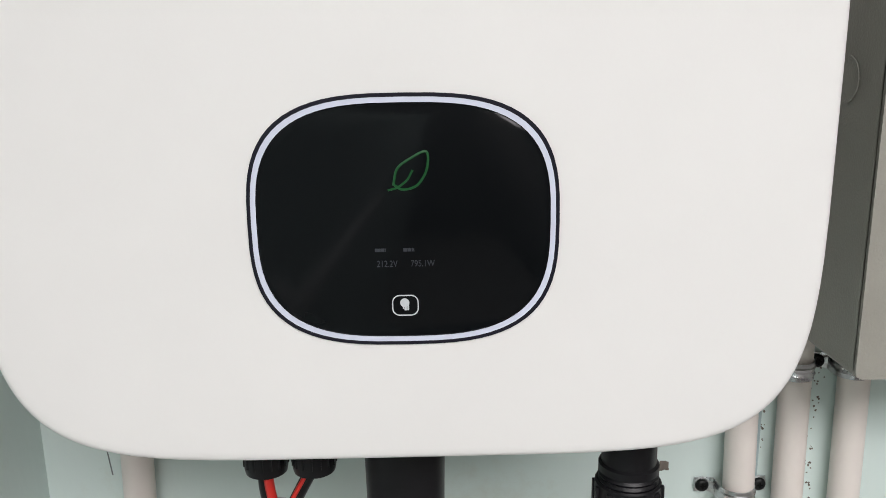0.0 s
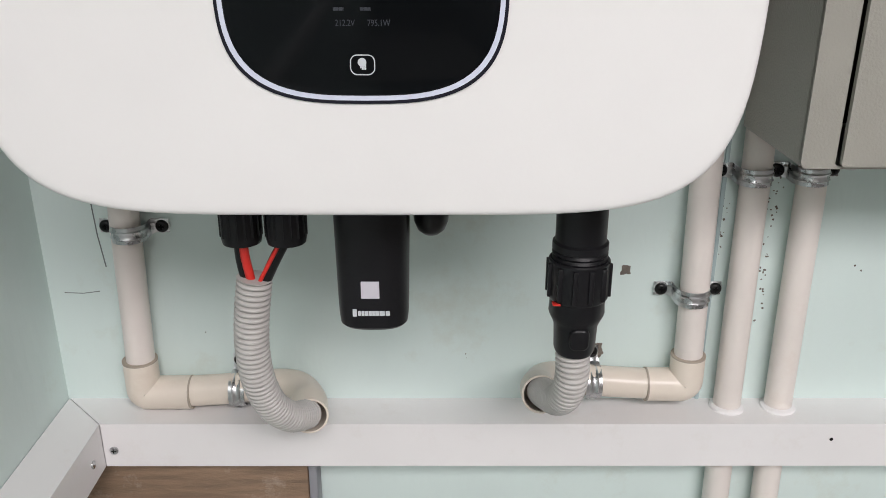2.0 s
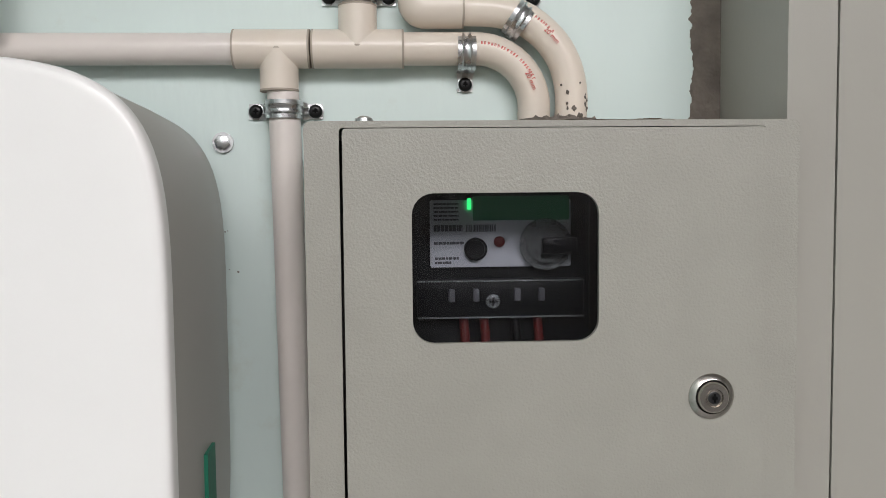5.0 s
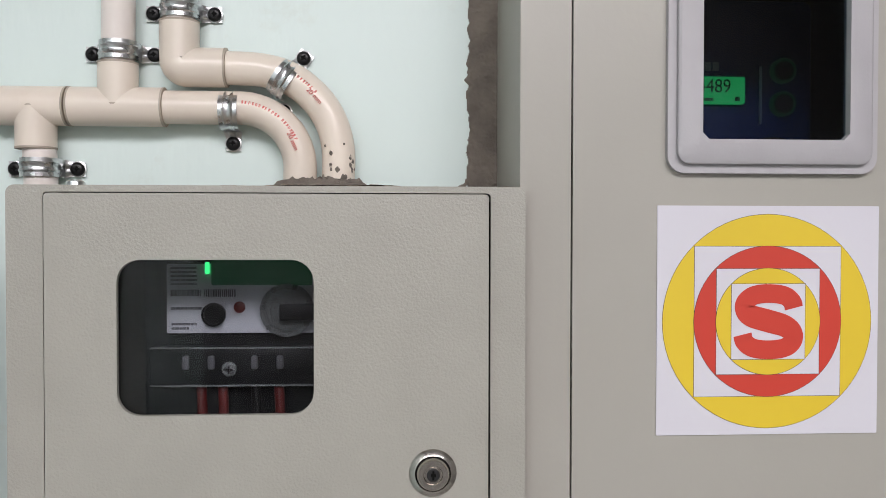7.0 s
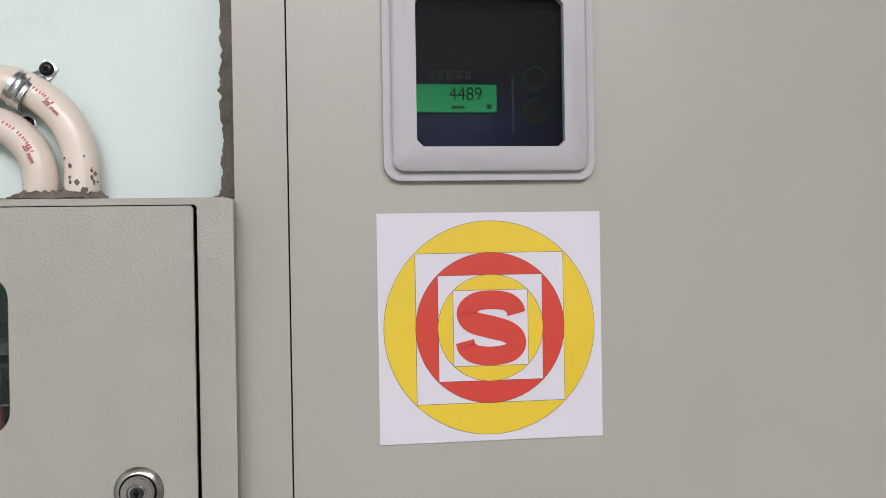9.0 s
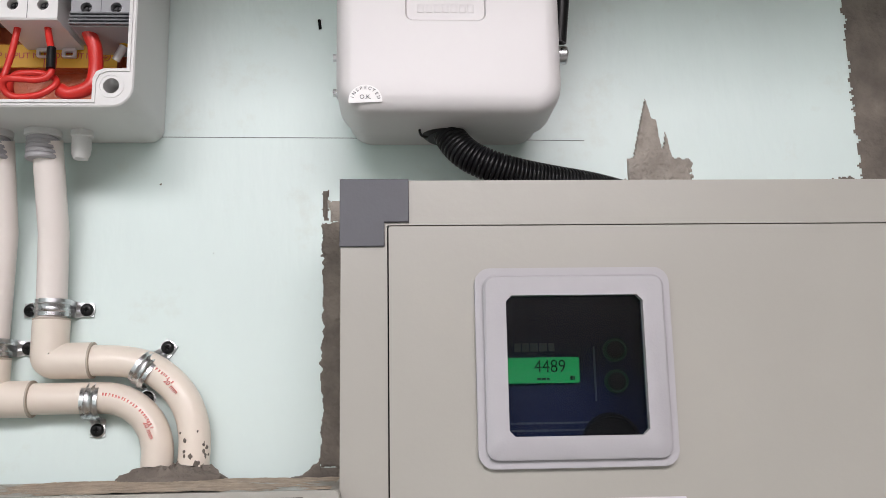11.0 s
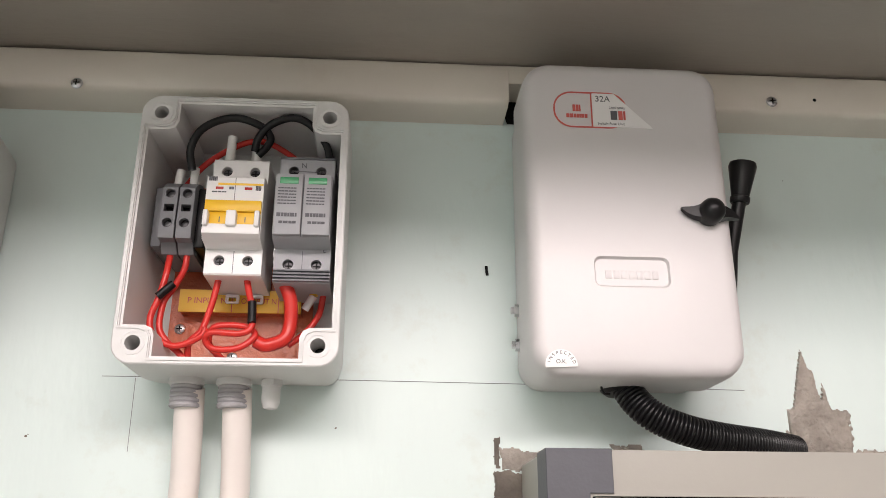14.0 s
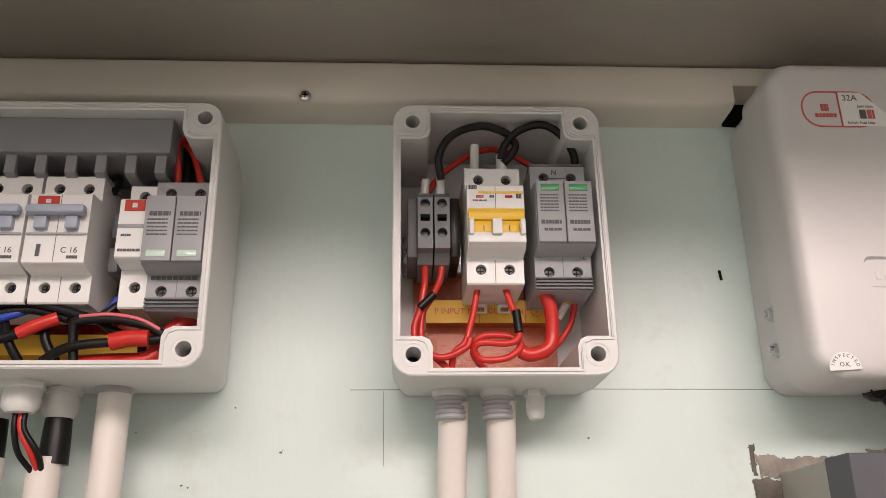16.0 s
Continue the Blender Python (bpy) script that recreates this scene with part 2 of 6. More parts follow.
def at(pts, y):
    return [(x, y, z) for x, z in pts]


def slab(bm, cx, cz, w, h, r, y0, y1, b=0.0, k=6):
    """A rounded plate from its front y0 to its back y1, with the front edge rounded by b."""
    rings = [at(rr(cx, cz, w, h, r, k), y1)]
    for i in range(4 if b else 1):
        a = radians(90 * i / 3) if b else 0
        d, yy = b * (1 - math.cos(a)), y0 + b * (1 - math.sin(a))
        rings.append(at(rr(cx, cz, w - 2 * d, h - 2 * d, max(r - d, 1e-4), k), yy if b else y0))
    return loft(bm, rings)


def box(bm, x0, x1, y0, y1, z0, z1, b=0.001):
    """A block with all its edges bevelled."""
    t = bmesh.new()
    bmesh.ops.create_cube(t, size=1, matrix=Matrix.Translation(((x0 + x1) / 2, (y0 + y1) / 2, (z0 + z1) / 2)) @ Matrix.Diagonal((x1 - x0, y1 - y0, z1 - z0, 1)))
    if b:
        bmesh.ops.bevel(t, geom=t.edges[:], offset=b, segments=2, affect="EDGES", profile=0.5)
    me = bpy.data.meshes.new("tmp")
    t.to_mesh(me)
    t.free()
    bm.from_mesh(me)
    bpy.data.meshes.remove(me)
    return bm


def lathe(bm, p, axis, prof, n=20, cap=(True, True)):
    """Turn a profile of (radius, way along the axis) round an axis through p."""
    p, axis = Vector(p), Vector(axis).normalized()
    u = axis.orthogonal().normalized()
    v = axis.cross(u)
    rings = [[p + axis * d + (u * math.cos(2 * math.pi * i / n) + v * math.sin(2 * math.pi * i / n)) * r for i in range(n)] for r, d in prof]
    return loft(bm, rings, cap)


def smooth_path(pts, m=8):
    """A Catmull-Rom curve through points."""
    p = [Vector(q) for q in pts]
    p = [p[0] * 2 - p[1]] + p + [p[-1] * 2 - p[-2]]
    out = []
    for i in range(1, len(p) - 2):
        for j in range(m):
            t = j / m
            out.append(0.5 * (2 * p[i] + (p[i + 1] - p[i - 1]) * t + (2 * p[i - 1] - 5 * p[i] + 4 * p[i + 1] - p[i + 2]) * t * t + (3 * p[i] - p[i - 1] - 3 * p[i + 1] + p[i + 2]) * t ** 3))
    return out + [p[-2]]


def corner_path(pts, r, m=8):
    """A polyline with its corners rounded by r."""
    p = [Vector(q) for q in pts]
    out = [p[0]]
    for a, b, c in zip(p, p[1:], p[2:]):
        d0, d1 = (a - b).normalized(), (c - b).normalized()
        ang = d0.angle(d1)
        t = r / math.tan(ang / 2)
        s, e = b + d0 * t, b + d1 * t
        o = b + (d0 + d1).normalized() * (r / math.sin(ang / 2))
        for i in range(m + 1):
            q = s.lerp(e, i / m) - o
            out.append(o + q.normalized() * r)
    return out + [p[-1]]


def resample(pts, step):
    out, left = [pts[0]], step
    for a, b in zip(pts, pts[1:]):
        l = (b - a).length
        d = 0
        while l - d >= left and l > 0:
            d += left
            out.append(a.lerp(b, d / l))
            left = step
        left -= l - d
    return out


def tube(bm, pts, r, n=14, cap=(True, True)):
    """Sweep a circle along points; r may be a function of the way along."""
    pts = [Vector(p) for p in pts]
    tan = [(pts[min(i + 1, len(pts) - 1)] - pts[max(i - 1, 0)]).normalized() for i in range(len(pts))]
    u = tan[0].orthogonal().normalized()
    rings, s = [], 0.0
    for i, p in enumerate(pts):
        if i:
            u = (u - tan[i] * u.dot(tan[i])).normalized()
            s += (p - pts[i - 1]).length
        v = tan[i].cross(u)
        q = r(s) if callable(r) else r
        rings.append([p + (u * math.cos(2 * math.pi * k / n) + v * math.sin(2 * math.pi * k / n)) * q for k in range(n)])
    return loft(bm, rings, cap)


def ring(bm, outer, inner, y0, y1):
    """A flat frame between two outlines of equally many points."""
    return loft(bm, [at(outer, y1), at(outer, y0), at(inner, y0), at(inner, y1)], closed=True)


def prism(bm, prof, x0, x1):
    """Extrude an outline in y and z along x."""
    return loft(bm, [[(x0, y, z) for y, z in prof], [(x1, y, z) for y, z in prof]])


def words(name, text, x, y, z, size, material, parent, depth=0.0002, align="CENTER", turn=0.0, squeeze=1.0, label=""):
    """Lettering that faces the camera's side of the wall, centred at a place."""
    cu = bpy.data.curves.new("lettering", "FONT")
    cu.body, cu.size, cu.extrude, cu.align_x, cu.align_y = text, size, depth, align, "CENTER"
    tmp = new("lettering", cu)
    bpy.context.view_layer.update()
    me = bpy.data.meshes.new_from_object(tmp.evaluated_get(bpy.context.evaluated_depsgraph_get()))
    bpy.data.objects.remove(tmp)
    me.transform(Matrix.Translation((x, y, z)) @ Matrix.Rotation(radians(turn), 4, "Y") @ Matrix.Rotation(radians(90), 4, "X") @ Matrix.Diagonal((squeeze, 1, 1, 1)))
    me.materials.clear()
    me.materials.append(M[material])
    ob = new(name, me)
    ob.parent = parent
    if label:
        ob["label"] = label
    return ob


def bars(bm, x0, x1, z, h, y, gaps=3, seed=0):
    """A row of small printed bars that stands for writing too small to read."""
    rnd = random.Random(seed)
    x = x0
    while x < x1 - 1e-4:
        w = min((x1 - x0) / gaps * rnd.uniform(0.5, 1.2), x1 - x)
        box(bm, x, x + w * 0.86, y - 0.00015, y + 0.0001, z - h / 2, z + h / 2, 0)
        x += w
    return bm


def shift(start, dx, dy, dz):
    """Move all things made since the given count of objects."""
    for ob in list(scene.collection.objects)[start:]:
        if not ob.parent:
            ob.location += Vector((dx, dy, dz))


def made():
    return len(scene.collection.objects)


# ---- the setting ----
WALL = 0.565
wall = tagged(part("wall_north", box(B(), -0.150, 2.3, WALL, WALL + 0.15, 0.0, 2.6, 0), "wall", None, "", False), "pale green painted wall with stains and pencil marks", "wall", kind="structure")
left = tagged(part("wall_west", box(B(), -0.30, -0.150, -2.0, WALL + 0.15, 0.0, 2.6, 0), "wall", None, "", False), "pale green painted side wall", "wall", kind="structure")
# unseen shell of the room; its dark tone holds back bounced light
tagged(part("wall_east", box(B(), 2.3, 2.45, -2.0, WALL + 0.15, 0.0, 2.6, 0), "room", None, "", False), "unseen room wall, toned dark to cut bounce", "wall", kind="structure")
tagged(part("wall_south", box(B(), -0.30, 2.45, -2.1, -1.95, 0.0, 2.6, 0), "room", None, "", False), "unseen wall behind the viewer, toned dark to cut bounce", "wall", kind="structure")
tagged(part("floor", box(B(), -0.30, 2.45, -2.1, WALL + 0.15, -0.1, 0.0, 0), "floor", None, "", False), "unseen floor, toned dark to cut bounce", "floor", kind="structure")
tagged(part("ceiling", box(B(), -0.30, 2.45, -2.1, WALL + 0.15, 2.6, 2.7, 0), "room", None, "", False), "unseen ceiling, toned dark to cut bounce", "ceiling", kind="structure")
# toned dark; its unseen front reach is sized to shade the wall top
tagged(part("soffit", box(B(), -0.146, 2.299, 0.10, WALL - 0.001, 2.131, 2.25, 0.002), "soffit"), "greyish underside of a loft slab, extended unseen to shade the wall", "soffit", kind="structure")

# upper trim board, with a rounded lower lip and a notch beside the switch
prof = [(WALL, 2.130), (0.532, 2.130), (0.530, 2.127), (0.530, 2.1015), (0.5315, 2.0995), (0.5345, 2.0985), (0.537, 2.098), (WALL, 2.098)]
trim = tagged(part("trim", prism(B(), prof, -0.146, 0.5140), "trim"), "cream painted timber trim under the loft slab", "trim", kind="structure")
part("trim_board", prism(B(), prof, 0.535, 2.29), "trim", trim)
part("trim_board", prism(B(), [(WALL, 2.130), (0.532, 2.130), (0.530, 2.127), (0.530, 2.1140), (WALL, 2.1135)], 0.5141, 0.5349), "trim", trim)
part("notch", loft(B(), [[(0.5142, y, 2.1134), (0.5348, y, 2.1134), (0.5348, y, 2.0982), (0.5172, y, 2.0990), (0.5160, y, 2.1030), (0.5150, y, 2.1050)] for y in (WALL - 0.0005, 0.556)]), "dark", trim, "dark torn notch in the trim")


def screw_head(name, p, r, material, parent, normal=(0, -1, 0), slot=True, label=""):
    """A pan-head screw with a cross slot; its seat is at p."""
    ob = part(name, lathe(B(), p, normal, [(r * 0.6, 0.0), (r, 0.0001), (r * 0.95, r * 0.28), (r * 0.6, r * 0.46), (r * 0.15, r * 0.5)], 16), material, parent, label)
    if slot:
        q = Vector(p) + Vector(normal) * r * 0.5
        bm = B()
        box(bm, q.x - r * 0.55, q.x + r * 0.55, q.y - 0.0001, q.y + 0.0003, q.z - r * 0.11, q.z + r * 0.11, 0)
        box(bm, q.x - r * 0.11, q.x + r * 0.11, q.y - 0.0002, q.y + 0.0003, q.z - r * 0.55, q.z + r * 0.55, 0)
        part("cross_slot", bm, "dark", ob, "", False)
    return ob


for x, z in ((0.2058, 2.1010), (0.7115, 2.1065)):
    screw_head("screw", (x, 0.530, z), 0.0042, "steel", trim, label="cross-head steel screw")
screw_head("nail_hole", (0.745, 0.5302, 2.1095), 0.0014, "dark", trim, slot=False)

# lower ledge with a mitred return along the side wall
LZ0, LZ1 = 1.1760, 1.2085
bm = B()
loft(bm, [[(-0.117, 0.533, z0), (2.29, 0.533, z0), (2.29, WALL, z0), (-0.149, WALL, z0)] for z0 in (LZ0, LZ1 - 0.001, LZ1)])
ledge = tagged(part("ledge", bm, "ledge"), "white painted ledge strip with mitred corner", "ledge", kind="structure")
bm = B()
loft(bm, [[(-0.1175, -0.4, z0), (-0.1175, 0.5325, z0), (-0.1495, 0.5645, z0), (-0.1495, -0.4, z0)] for z0 in (LZ0, LZ1 - 0.001, LZ1)])
part("ledge_return", bm, "ledge", ledge)
for x, z in ((-0.1105, 1.1885), (0.361, 1.197), (0.531, 1.192), (0.64, 1.190)):
    screw_head("screw", (x, 0.533, z), 0.0012 if x == 0.361 else 0.0030, "dark" if x == 0.361 else "steel", ledge, slot=x != 0.361)
screw_head("screw", (-0.1175, 0.515, 1.190), 0.0028, "steel", ledge, normal=(1, 0, 0), slot=False)
tagged(part("wood_plank", box(B(), -0.149, 0.0135, 0.545, WALL - 0.0005, 0.98, LZ0 - 0.0005, 0.001), "wood"), "bare brown timber plank fixed under the ledge", "plank")
tagged(part("blue_edge_strip", box(B(), 0.0138, 0.0195, 0.547, WALL - 0.0005, 0.98, LZ0 - 0.0005, 0.0006), "duct"), "dark blue-grey edge strip beside the plank", "strip")


# chipped cement where paint and plaster are missing
def chipped(name, x0, x1, z0, z1, material, label, seed, proud=0.0016, rag=0.003, cell=0.0008, top=None):
    """A ragged, rough patch of cement on the wall, raised over a fine grid."""
    nx, nz = int((x1 - x0 + 4 * rag) / cell), int((z1 - z0 + 4 * rag + (0.05 if top else 0)) / cell)
    bm = B()
    vs = {}
    off = Vector((seed * 3.1, seed * 1.7, 0))

    def inside(x, z):
        e = noise.noise(Vector((x, z, 0)) * 90 + off) * 0.6 + noise.noise(Vector((x, z, 0)) * 300 + off) * 0.5
        t = z1 + (top((x - x0) / (x1 - x0), z) if top else 0)
        d = min(x - x0, x1 - x, z - z0, t - z)
        return d + e * rag

    def vert(i, k):
        if (i, k) not in vs:
            x, z = x0 - 2 * rag + i * cell, z0 - 2 * rag + k * cell
            h = noise.noise(Vector((x, z, 3)) * 160 + off) * 0.5 + noise.noise(Vector((x, z, 5)) * 500 + off) * 0.35
            edge = min(1.0, max(0.0, inside(x, z) / 0.0015))
            vs[i, k] = bm.verts.new((x, WALL - 0.0001 - proud * edge * (0.7 + 0.6 * h), z))
        return vs[i, k]

    for i in range(nx):
        for k in range(nz):
            if inside(x0 - 2 * rag + (i + 0.5) * cell, z0 - 2 * rag + (k + 0.5) * cell) > 0:
                bm.faces.new((vert(i, k), vert(i + 1, k), vert(i + 1, k + 1), vert(i, k + 1)))
    ob = part(name, bm, material)
    return tagged(ob, label, "cement patch", kind="structure")


chipped("cement_strip", 0.5035, 0.540, 1.684, 1.8395, "cement2", "bare brown cement strip where paint is chipped", 3, cell=0.0005)
chipped("cement_spur", 0.5030, 0.5068, 1.8415, 1.862, "cement2", "narrow bare cement spur on the wall", 31, rag=0.0015)
chipped("cement_foot", 0.476, 0.5030, 1.660, 1.6765, "cement2", "bare cement foot of the chipped strip", 4, rag=0.003, cell=0.0005, top=lambda f, z: 0.011 * max(0.0, f) ** 2)
chipped("strip_base", 0.5035, 0.5210, 1.660, 1.6835, "cement2", "lower end of the chipped cement strip", 44, rag=0.0012, cell=0.0006)
chipped("cement_top", 0.5075, 0.560, 1.8405, 1.8535, "cement", "chipped cement above the grey cabinet", 8, rag=0.004)
chipped("cement_patch", 0.703, 0.752, 1.82, 1.8835, "cement", "rough cement patch with splashed spikes", 5, proud=0.003, rag=0.0035, cell=0.0007,
        top=lambda f, z: 0.044 * max(0, 1 - abs(f - 0.42) * 4.6) + 0.020 * max(0, 1 - abs(f - 0.68) * 14) + 0.010 * max(0, 1 - abs(f - 0.56) * 16) - (0.015 if f < 0.12 else 0))
chipped("cement_dab", 0.583, 0.604, 1.83, 1.858, "cement", "small cement dab behind the black hose", 9)
chipped("cement_column", 0.871, 0.937, 1.70, 2.0975, "cement2", "bare brown cement column at the wall's edge", 7, proud=0.001, cell=0.0014, rag=0.005)
chipped("cement_crumbs", 0.754, 0.845, 1.83, 1.8560, "cement", "thin crumbly cement line above the grey cabinet", 41, proud=0.002, rag=0.0045)
chipped("column_foot", 0.848, 0.8690, 1.84, 1.8700, "cement2", "splashed cement foot of the bare column", 42, rag=0.008)
chipped("chipped_hole", 0.2205, 0.2275, 1.3005, 1.3075, "cement2", "small chipped screw hole in the wall", 12, proud=0.0006, rag=0.0025, cell=0.0004)
chipped("chipped_spot", 0.196, 0.213, 1.240, 1.252, "cement2", "small chipped spot over a clamp", 13, proud=0.0005, rag=0.004, cell=0.0004)


def pencil(name, pts, r, label, material="graphite"):
    return tagged(part(name, tube(B(), [(x, WALL - 0.00005, z) for x, z in pts], r, 5), material), label, "mark", kind="structure")


pencil("pencil_mark", [(-0.114, 1.350), (-0.113, 1.328), (-0.1105, 1.306)], 0.0004, "short pencil line on the wall")
pencil("pencil_mark", [(-0.140, 1.288), (-0.128, 1.2875), (-0.117, 1.289)], 0.0003, "short pencil line on the wall")
pencil("pencil_line", [(0.24, 1.8995), (0.40, 1.8993), (0.52, 1.8985), (0.68, 1.8965)], 0.00025, "long levelling line drawn on the wall")
pencil("pencil_line", [(0.262, 1.8985), (0.2625, 1.85)], 0.0002, "upright setting-out line on the wall")
pencil("wall_plug", [(0.4995, 1.9835), (0.5003, 1.9765)], 0.0012, "small black plug in the wall", "dark")
tagged(part("sheet_joint", box(B(), 0.2785, 0.2812, WALL - 0.0012, WALL + 0.001, LZ1, 1.672, 0.0004), "joint_strip"), "bluish upright joint strip between wall sheets", "joint", kind="structure")
rnd = random.Random(21)
SPOTS = [(0.139, 1.841), (0.160, 1.900), (0.397, 1.865), (0.728, 2.062), (0.335, 1.60), (0.10, 1.875), (0.43, 1.315), (0.475, 1.275), (0.375, 1.305), (0.55, 1.30), (0.49, 1.33), (-0.05, 1.26), (0.06, 1.28), (0.12, 1.24), (0.165, 1.885), (0.20, 1.86), (0.43, 1.82), (0.222, 1.62), (0.226, 1.60), (0.218, 1.612)]
SPOTS += [(rnd.gauss(0.3120, 0.0009), rnd.uniform(1.265, 1.370)) for k in range(34)] + [(rnd.gauss(0.2805, 0.0009), rnd.uniform(1.31, 1.365)) for k in range(16)]
bm = B()
for x, z in SPOTS:
    for k in range(rnd.randint(1, 2)):
        q = (x + rnd.uniform(-0.004, 0.004), WALL - 0.0002, z + rnd.uniform(-0.004, 0.004))
        w = rnd.uniform(0.0003, 0.0009)
        loft(bm, [[(q[0] + w * rnd.uniform(0.5, 1.3) * math.cos(a), y, q[2] + w * rnd.uniform(0.4, 1.2) * math.sin(a)) for a in (0, 1, 2.1, 3.1, 4.2, 5.2)] for y in (WALL + 0.0003, WALL - 0.0003)])
tagged(part("wall_specks", bm, "cement2", None, "", False), "small dark specks and chips on the green wall", "specks", kind="stuff")


# ---- conduits and clamps ----
PIPE = 0.0092


def conduit(name, pts, label, material="pvcw", r=PIPE, group="white conduits", open_end=False):
    return tagged(part(name, tube(B(), pts, r, 24), material), label, "conduit", group)


def flared(name, pts, label, r=0.0102, mouth=0.0116):
    """A heated bend of conduit whose open end is widened into a cup."""
    pts = resample(smooth_path(pts, 12), 0.0012)
    length = 0.0012 * (len(pts) - 1)
    bm = B()
    tube(bm, pts, lambda s: r + (mouth - r) * max(0.0, min(1.0, (s - length + 0.034) / 0.018)) ** 1.5, 28, cap=(True, False))
    bmesh.ops.recalc_face_normals(bm, faces=bm.faces[:])
    bmesh.ops.solidify(bm, geom=bm.faces[:], thickness=0.0012)
    return tagged(part(name, bm, "pvc"), label, "conduit", "white conduits")


def fitting(name, legs, label, r=0.0112):
    """A moulded socket fitting; each leg is a rounded path."""
    t = thing(name, label, "conduit fitting", "conduit fittings")
    for k, leg in enumerate(legs):
        p = [Vector(q) for q in leg]
        ob = part("socket" if k == 0 else "branch", tube(B(), p, r, 24), "pvc", t)
        for a, b in ((p[0], p[1]), (p[-1], p[-2])):
            ax = (a - b).normalized()
            part("socket_lip", lathe(B(), a - ax * 0.0006, ax, [(r * 0.9, 0), (r * 1.01, 0), (r * 1.01, 0.0011), (r * 0.9, 0.0013)], 24), "joint", ob)
    return t


def clamp(width=0.0105, ears=(-1, 1), reach=0.0175, r=PIPE + 0.0009, off=0.0118, label="galvanised saddle clamp with black screws"):
    """A saddle over a pipe that runs along z; the wall is at y = 0, the pipe's middle at y = -off."""
    t = thing("pipe_clamp", label, "clamp", "conduit clamps")
    path = []
    if -1 in ears:
        path += [(-reach - 0.0042, -0.0009), (-r - 0.0035, -0.0009), (-r - 0.0008, -0.003)]
    else:
        path += [(-r * 0.9, -0.0009 - off * 0.35)]
    path += [(r * math.cos(radians(a)), -off + r * math.sin(radians(a))) for a in range(180, 361, 15)]
    if 1 in ears:
        path += [(r + 0.0008, -0.003), (r + 0.0035, -0.0009), (reach + 0.0042, -0.0009)]
    else:
        path += [(r * 0.9, -0.0009 - off * 0.35)]
    bm = B()
    half = width / 2
    prof = [(-half, 0.0), (-half, 0.0007), (-half * 0.55, 0.0007), (-half * 0.4, 0.0014), (-half * 0.1, 0.0007), (half * 0.1, 0.0007), (half * 0.4, 0.0014), (half * 0.55, 0.0007), (half, 0.0007), (half, 0.0)]
    rings = []
    pv = [Vector(p) for p in path]
    for i, p in enumerate(pv):
        d = (pv[min(i + 1, len(pv) - 1)] - pv[max(i - 1, 0)]).normalized()
        nrm = Vector((d.y, -d.x))
        if nrm.dot(p - Vector((0, -off))) < 0 and abs(p.x) < r + 0.0005:
            nrm = -nrm
        if abs(p.x) > r + 0.0005:
            nrm = Vector((0, -1))
        rings.append([(p.x + nrm.x * h, p.y + nrm.y * h, z * (0.86 if abs(p.x) > r + 0.002 else 1)) for z, h in prof])
    loft(bm, rings)
    part("strap", bm, "steel", t)
    for e in ears:
        x = e * reach
        part("washer", lathe(B(), (x, -0.0008, 0), (0, -1, 0), [(0.0048, 0), (0.0048, 0.0012), (0.004, 0.0015)], 18), "steel", t)
        head = part("screw", lathe(B(), (x, -0.002, 0), (0, -1, 0), [(0.0040, 0), (0.0042, 0.0006), (0.0038, 0.0018), (0.0026, 0.0026), (0.0014, 0.0026), (0.0008, 0.0016)], 16), "rubber", t, "black cross-head screw")
        bm = B()
        box(bm, x - 0.0018, x + 0.0018, -0.0048, -0.0044, -0.0004, 0.0004, 0)
        box(bm, x - 0.0004, x + 0.0004, -0.0049, -0.0044, -0.0018, 0.0018, 0)
        part("cross_slot", bm, "dark", head, "", False)
    return t


first = clamp()
first.matrix_basis = pose(0.2590, WALL, 1.6935)
for x, z, turn in ((0.3030, 1.760, 0), (0.3375, 1.784, 0), (-0.0880, 1.335, 0), (0.2645, 1.2920, 0), (0.2935, 1.3715, 0), (0.3275, 1.3720, 0)):
    copy_thing(first, pose(x, WALL, z, 0, turn, 0))
one = clamp(ears=(1,), label="galvanised one-eared clamp with black screw")
one.matrix_basis = pose(0.3655, WALL, 1.7265, 0, 90, 0)
copy_thing(one, pose(0.3965, WALL, 1.745, 0, -55, 0))
copy_thing(one, pose(0.2050, WALL, 1.2285, 0, -90, 0))
copy_thing(one, pose(-0.0295, WALL, 1.2225, 0, -90, 0))
loose = thing("screw", "black wall screw between two conduits", "screw")
screw_head("head", (0.3945, WALL - 0.001, 1.728), 0.0045, "rubber", loose)
part("washer", lathe(B(), (0.3945, WALL, 1.728), (0, -1, 0), [(0.0055, 0), (0.0055, 0.001), (0.0045, 0.0012)], 18), "steel", loose)

PY = 0.5535
# supply riser beside the inverter, from the lower elbow to the tee
conduit("conduit_pipe", smooth_path([(0.2672, PY, 1.236), (0.2650, PY, 1.345), (0.2632, PY, 1.45), (0.2600, PY, 1.66), (0.2585, PY, 1.708)]), "white rigid conduit rising beside the inverter")
fitting("conduit_elbow", [corner_path([(0.2670, PY, 1.2485), (0.2672, PY, 1.2262), (0.2405, PY, 1.2266)], 0.0040)], "cream elbow joining two conduits above the ledge")
flared("conduit_bend", [(0.2500, PY, 1.2265), (0.2110, PY, 1.2290), (0.1860, 0.5520, 1.2330), (0.1715, 0.5400, 1.2385), (0.1650, 0.5180, 1.2460), (0.1640, 0.4960, 1.2530)], "cream conduit bend flared over a grey flexible hose")
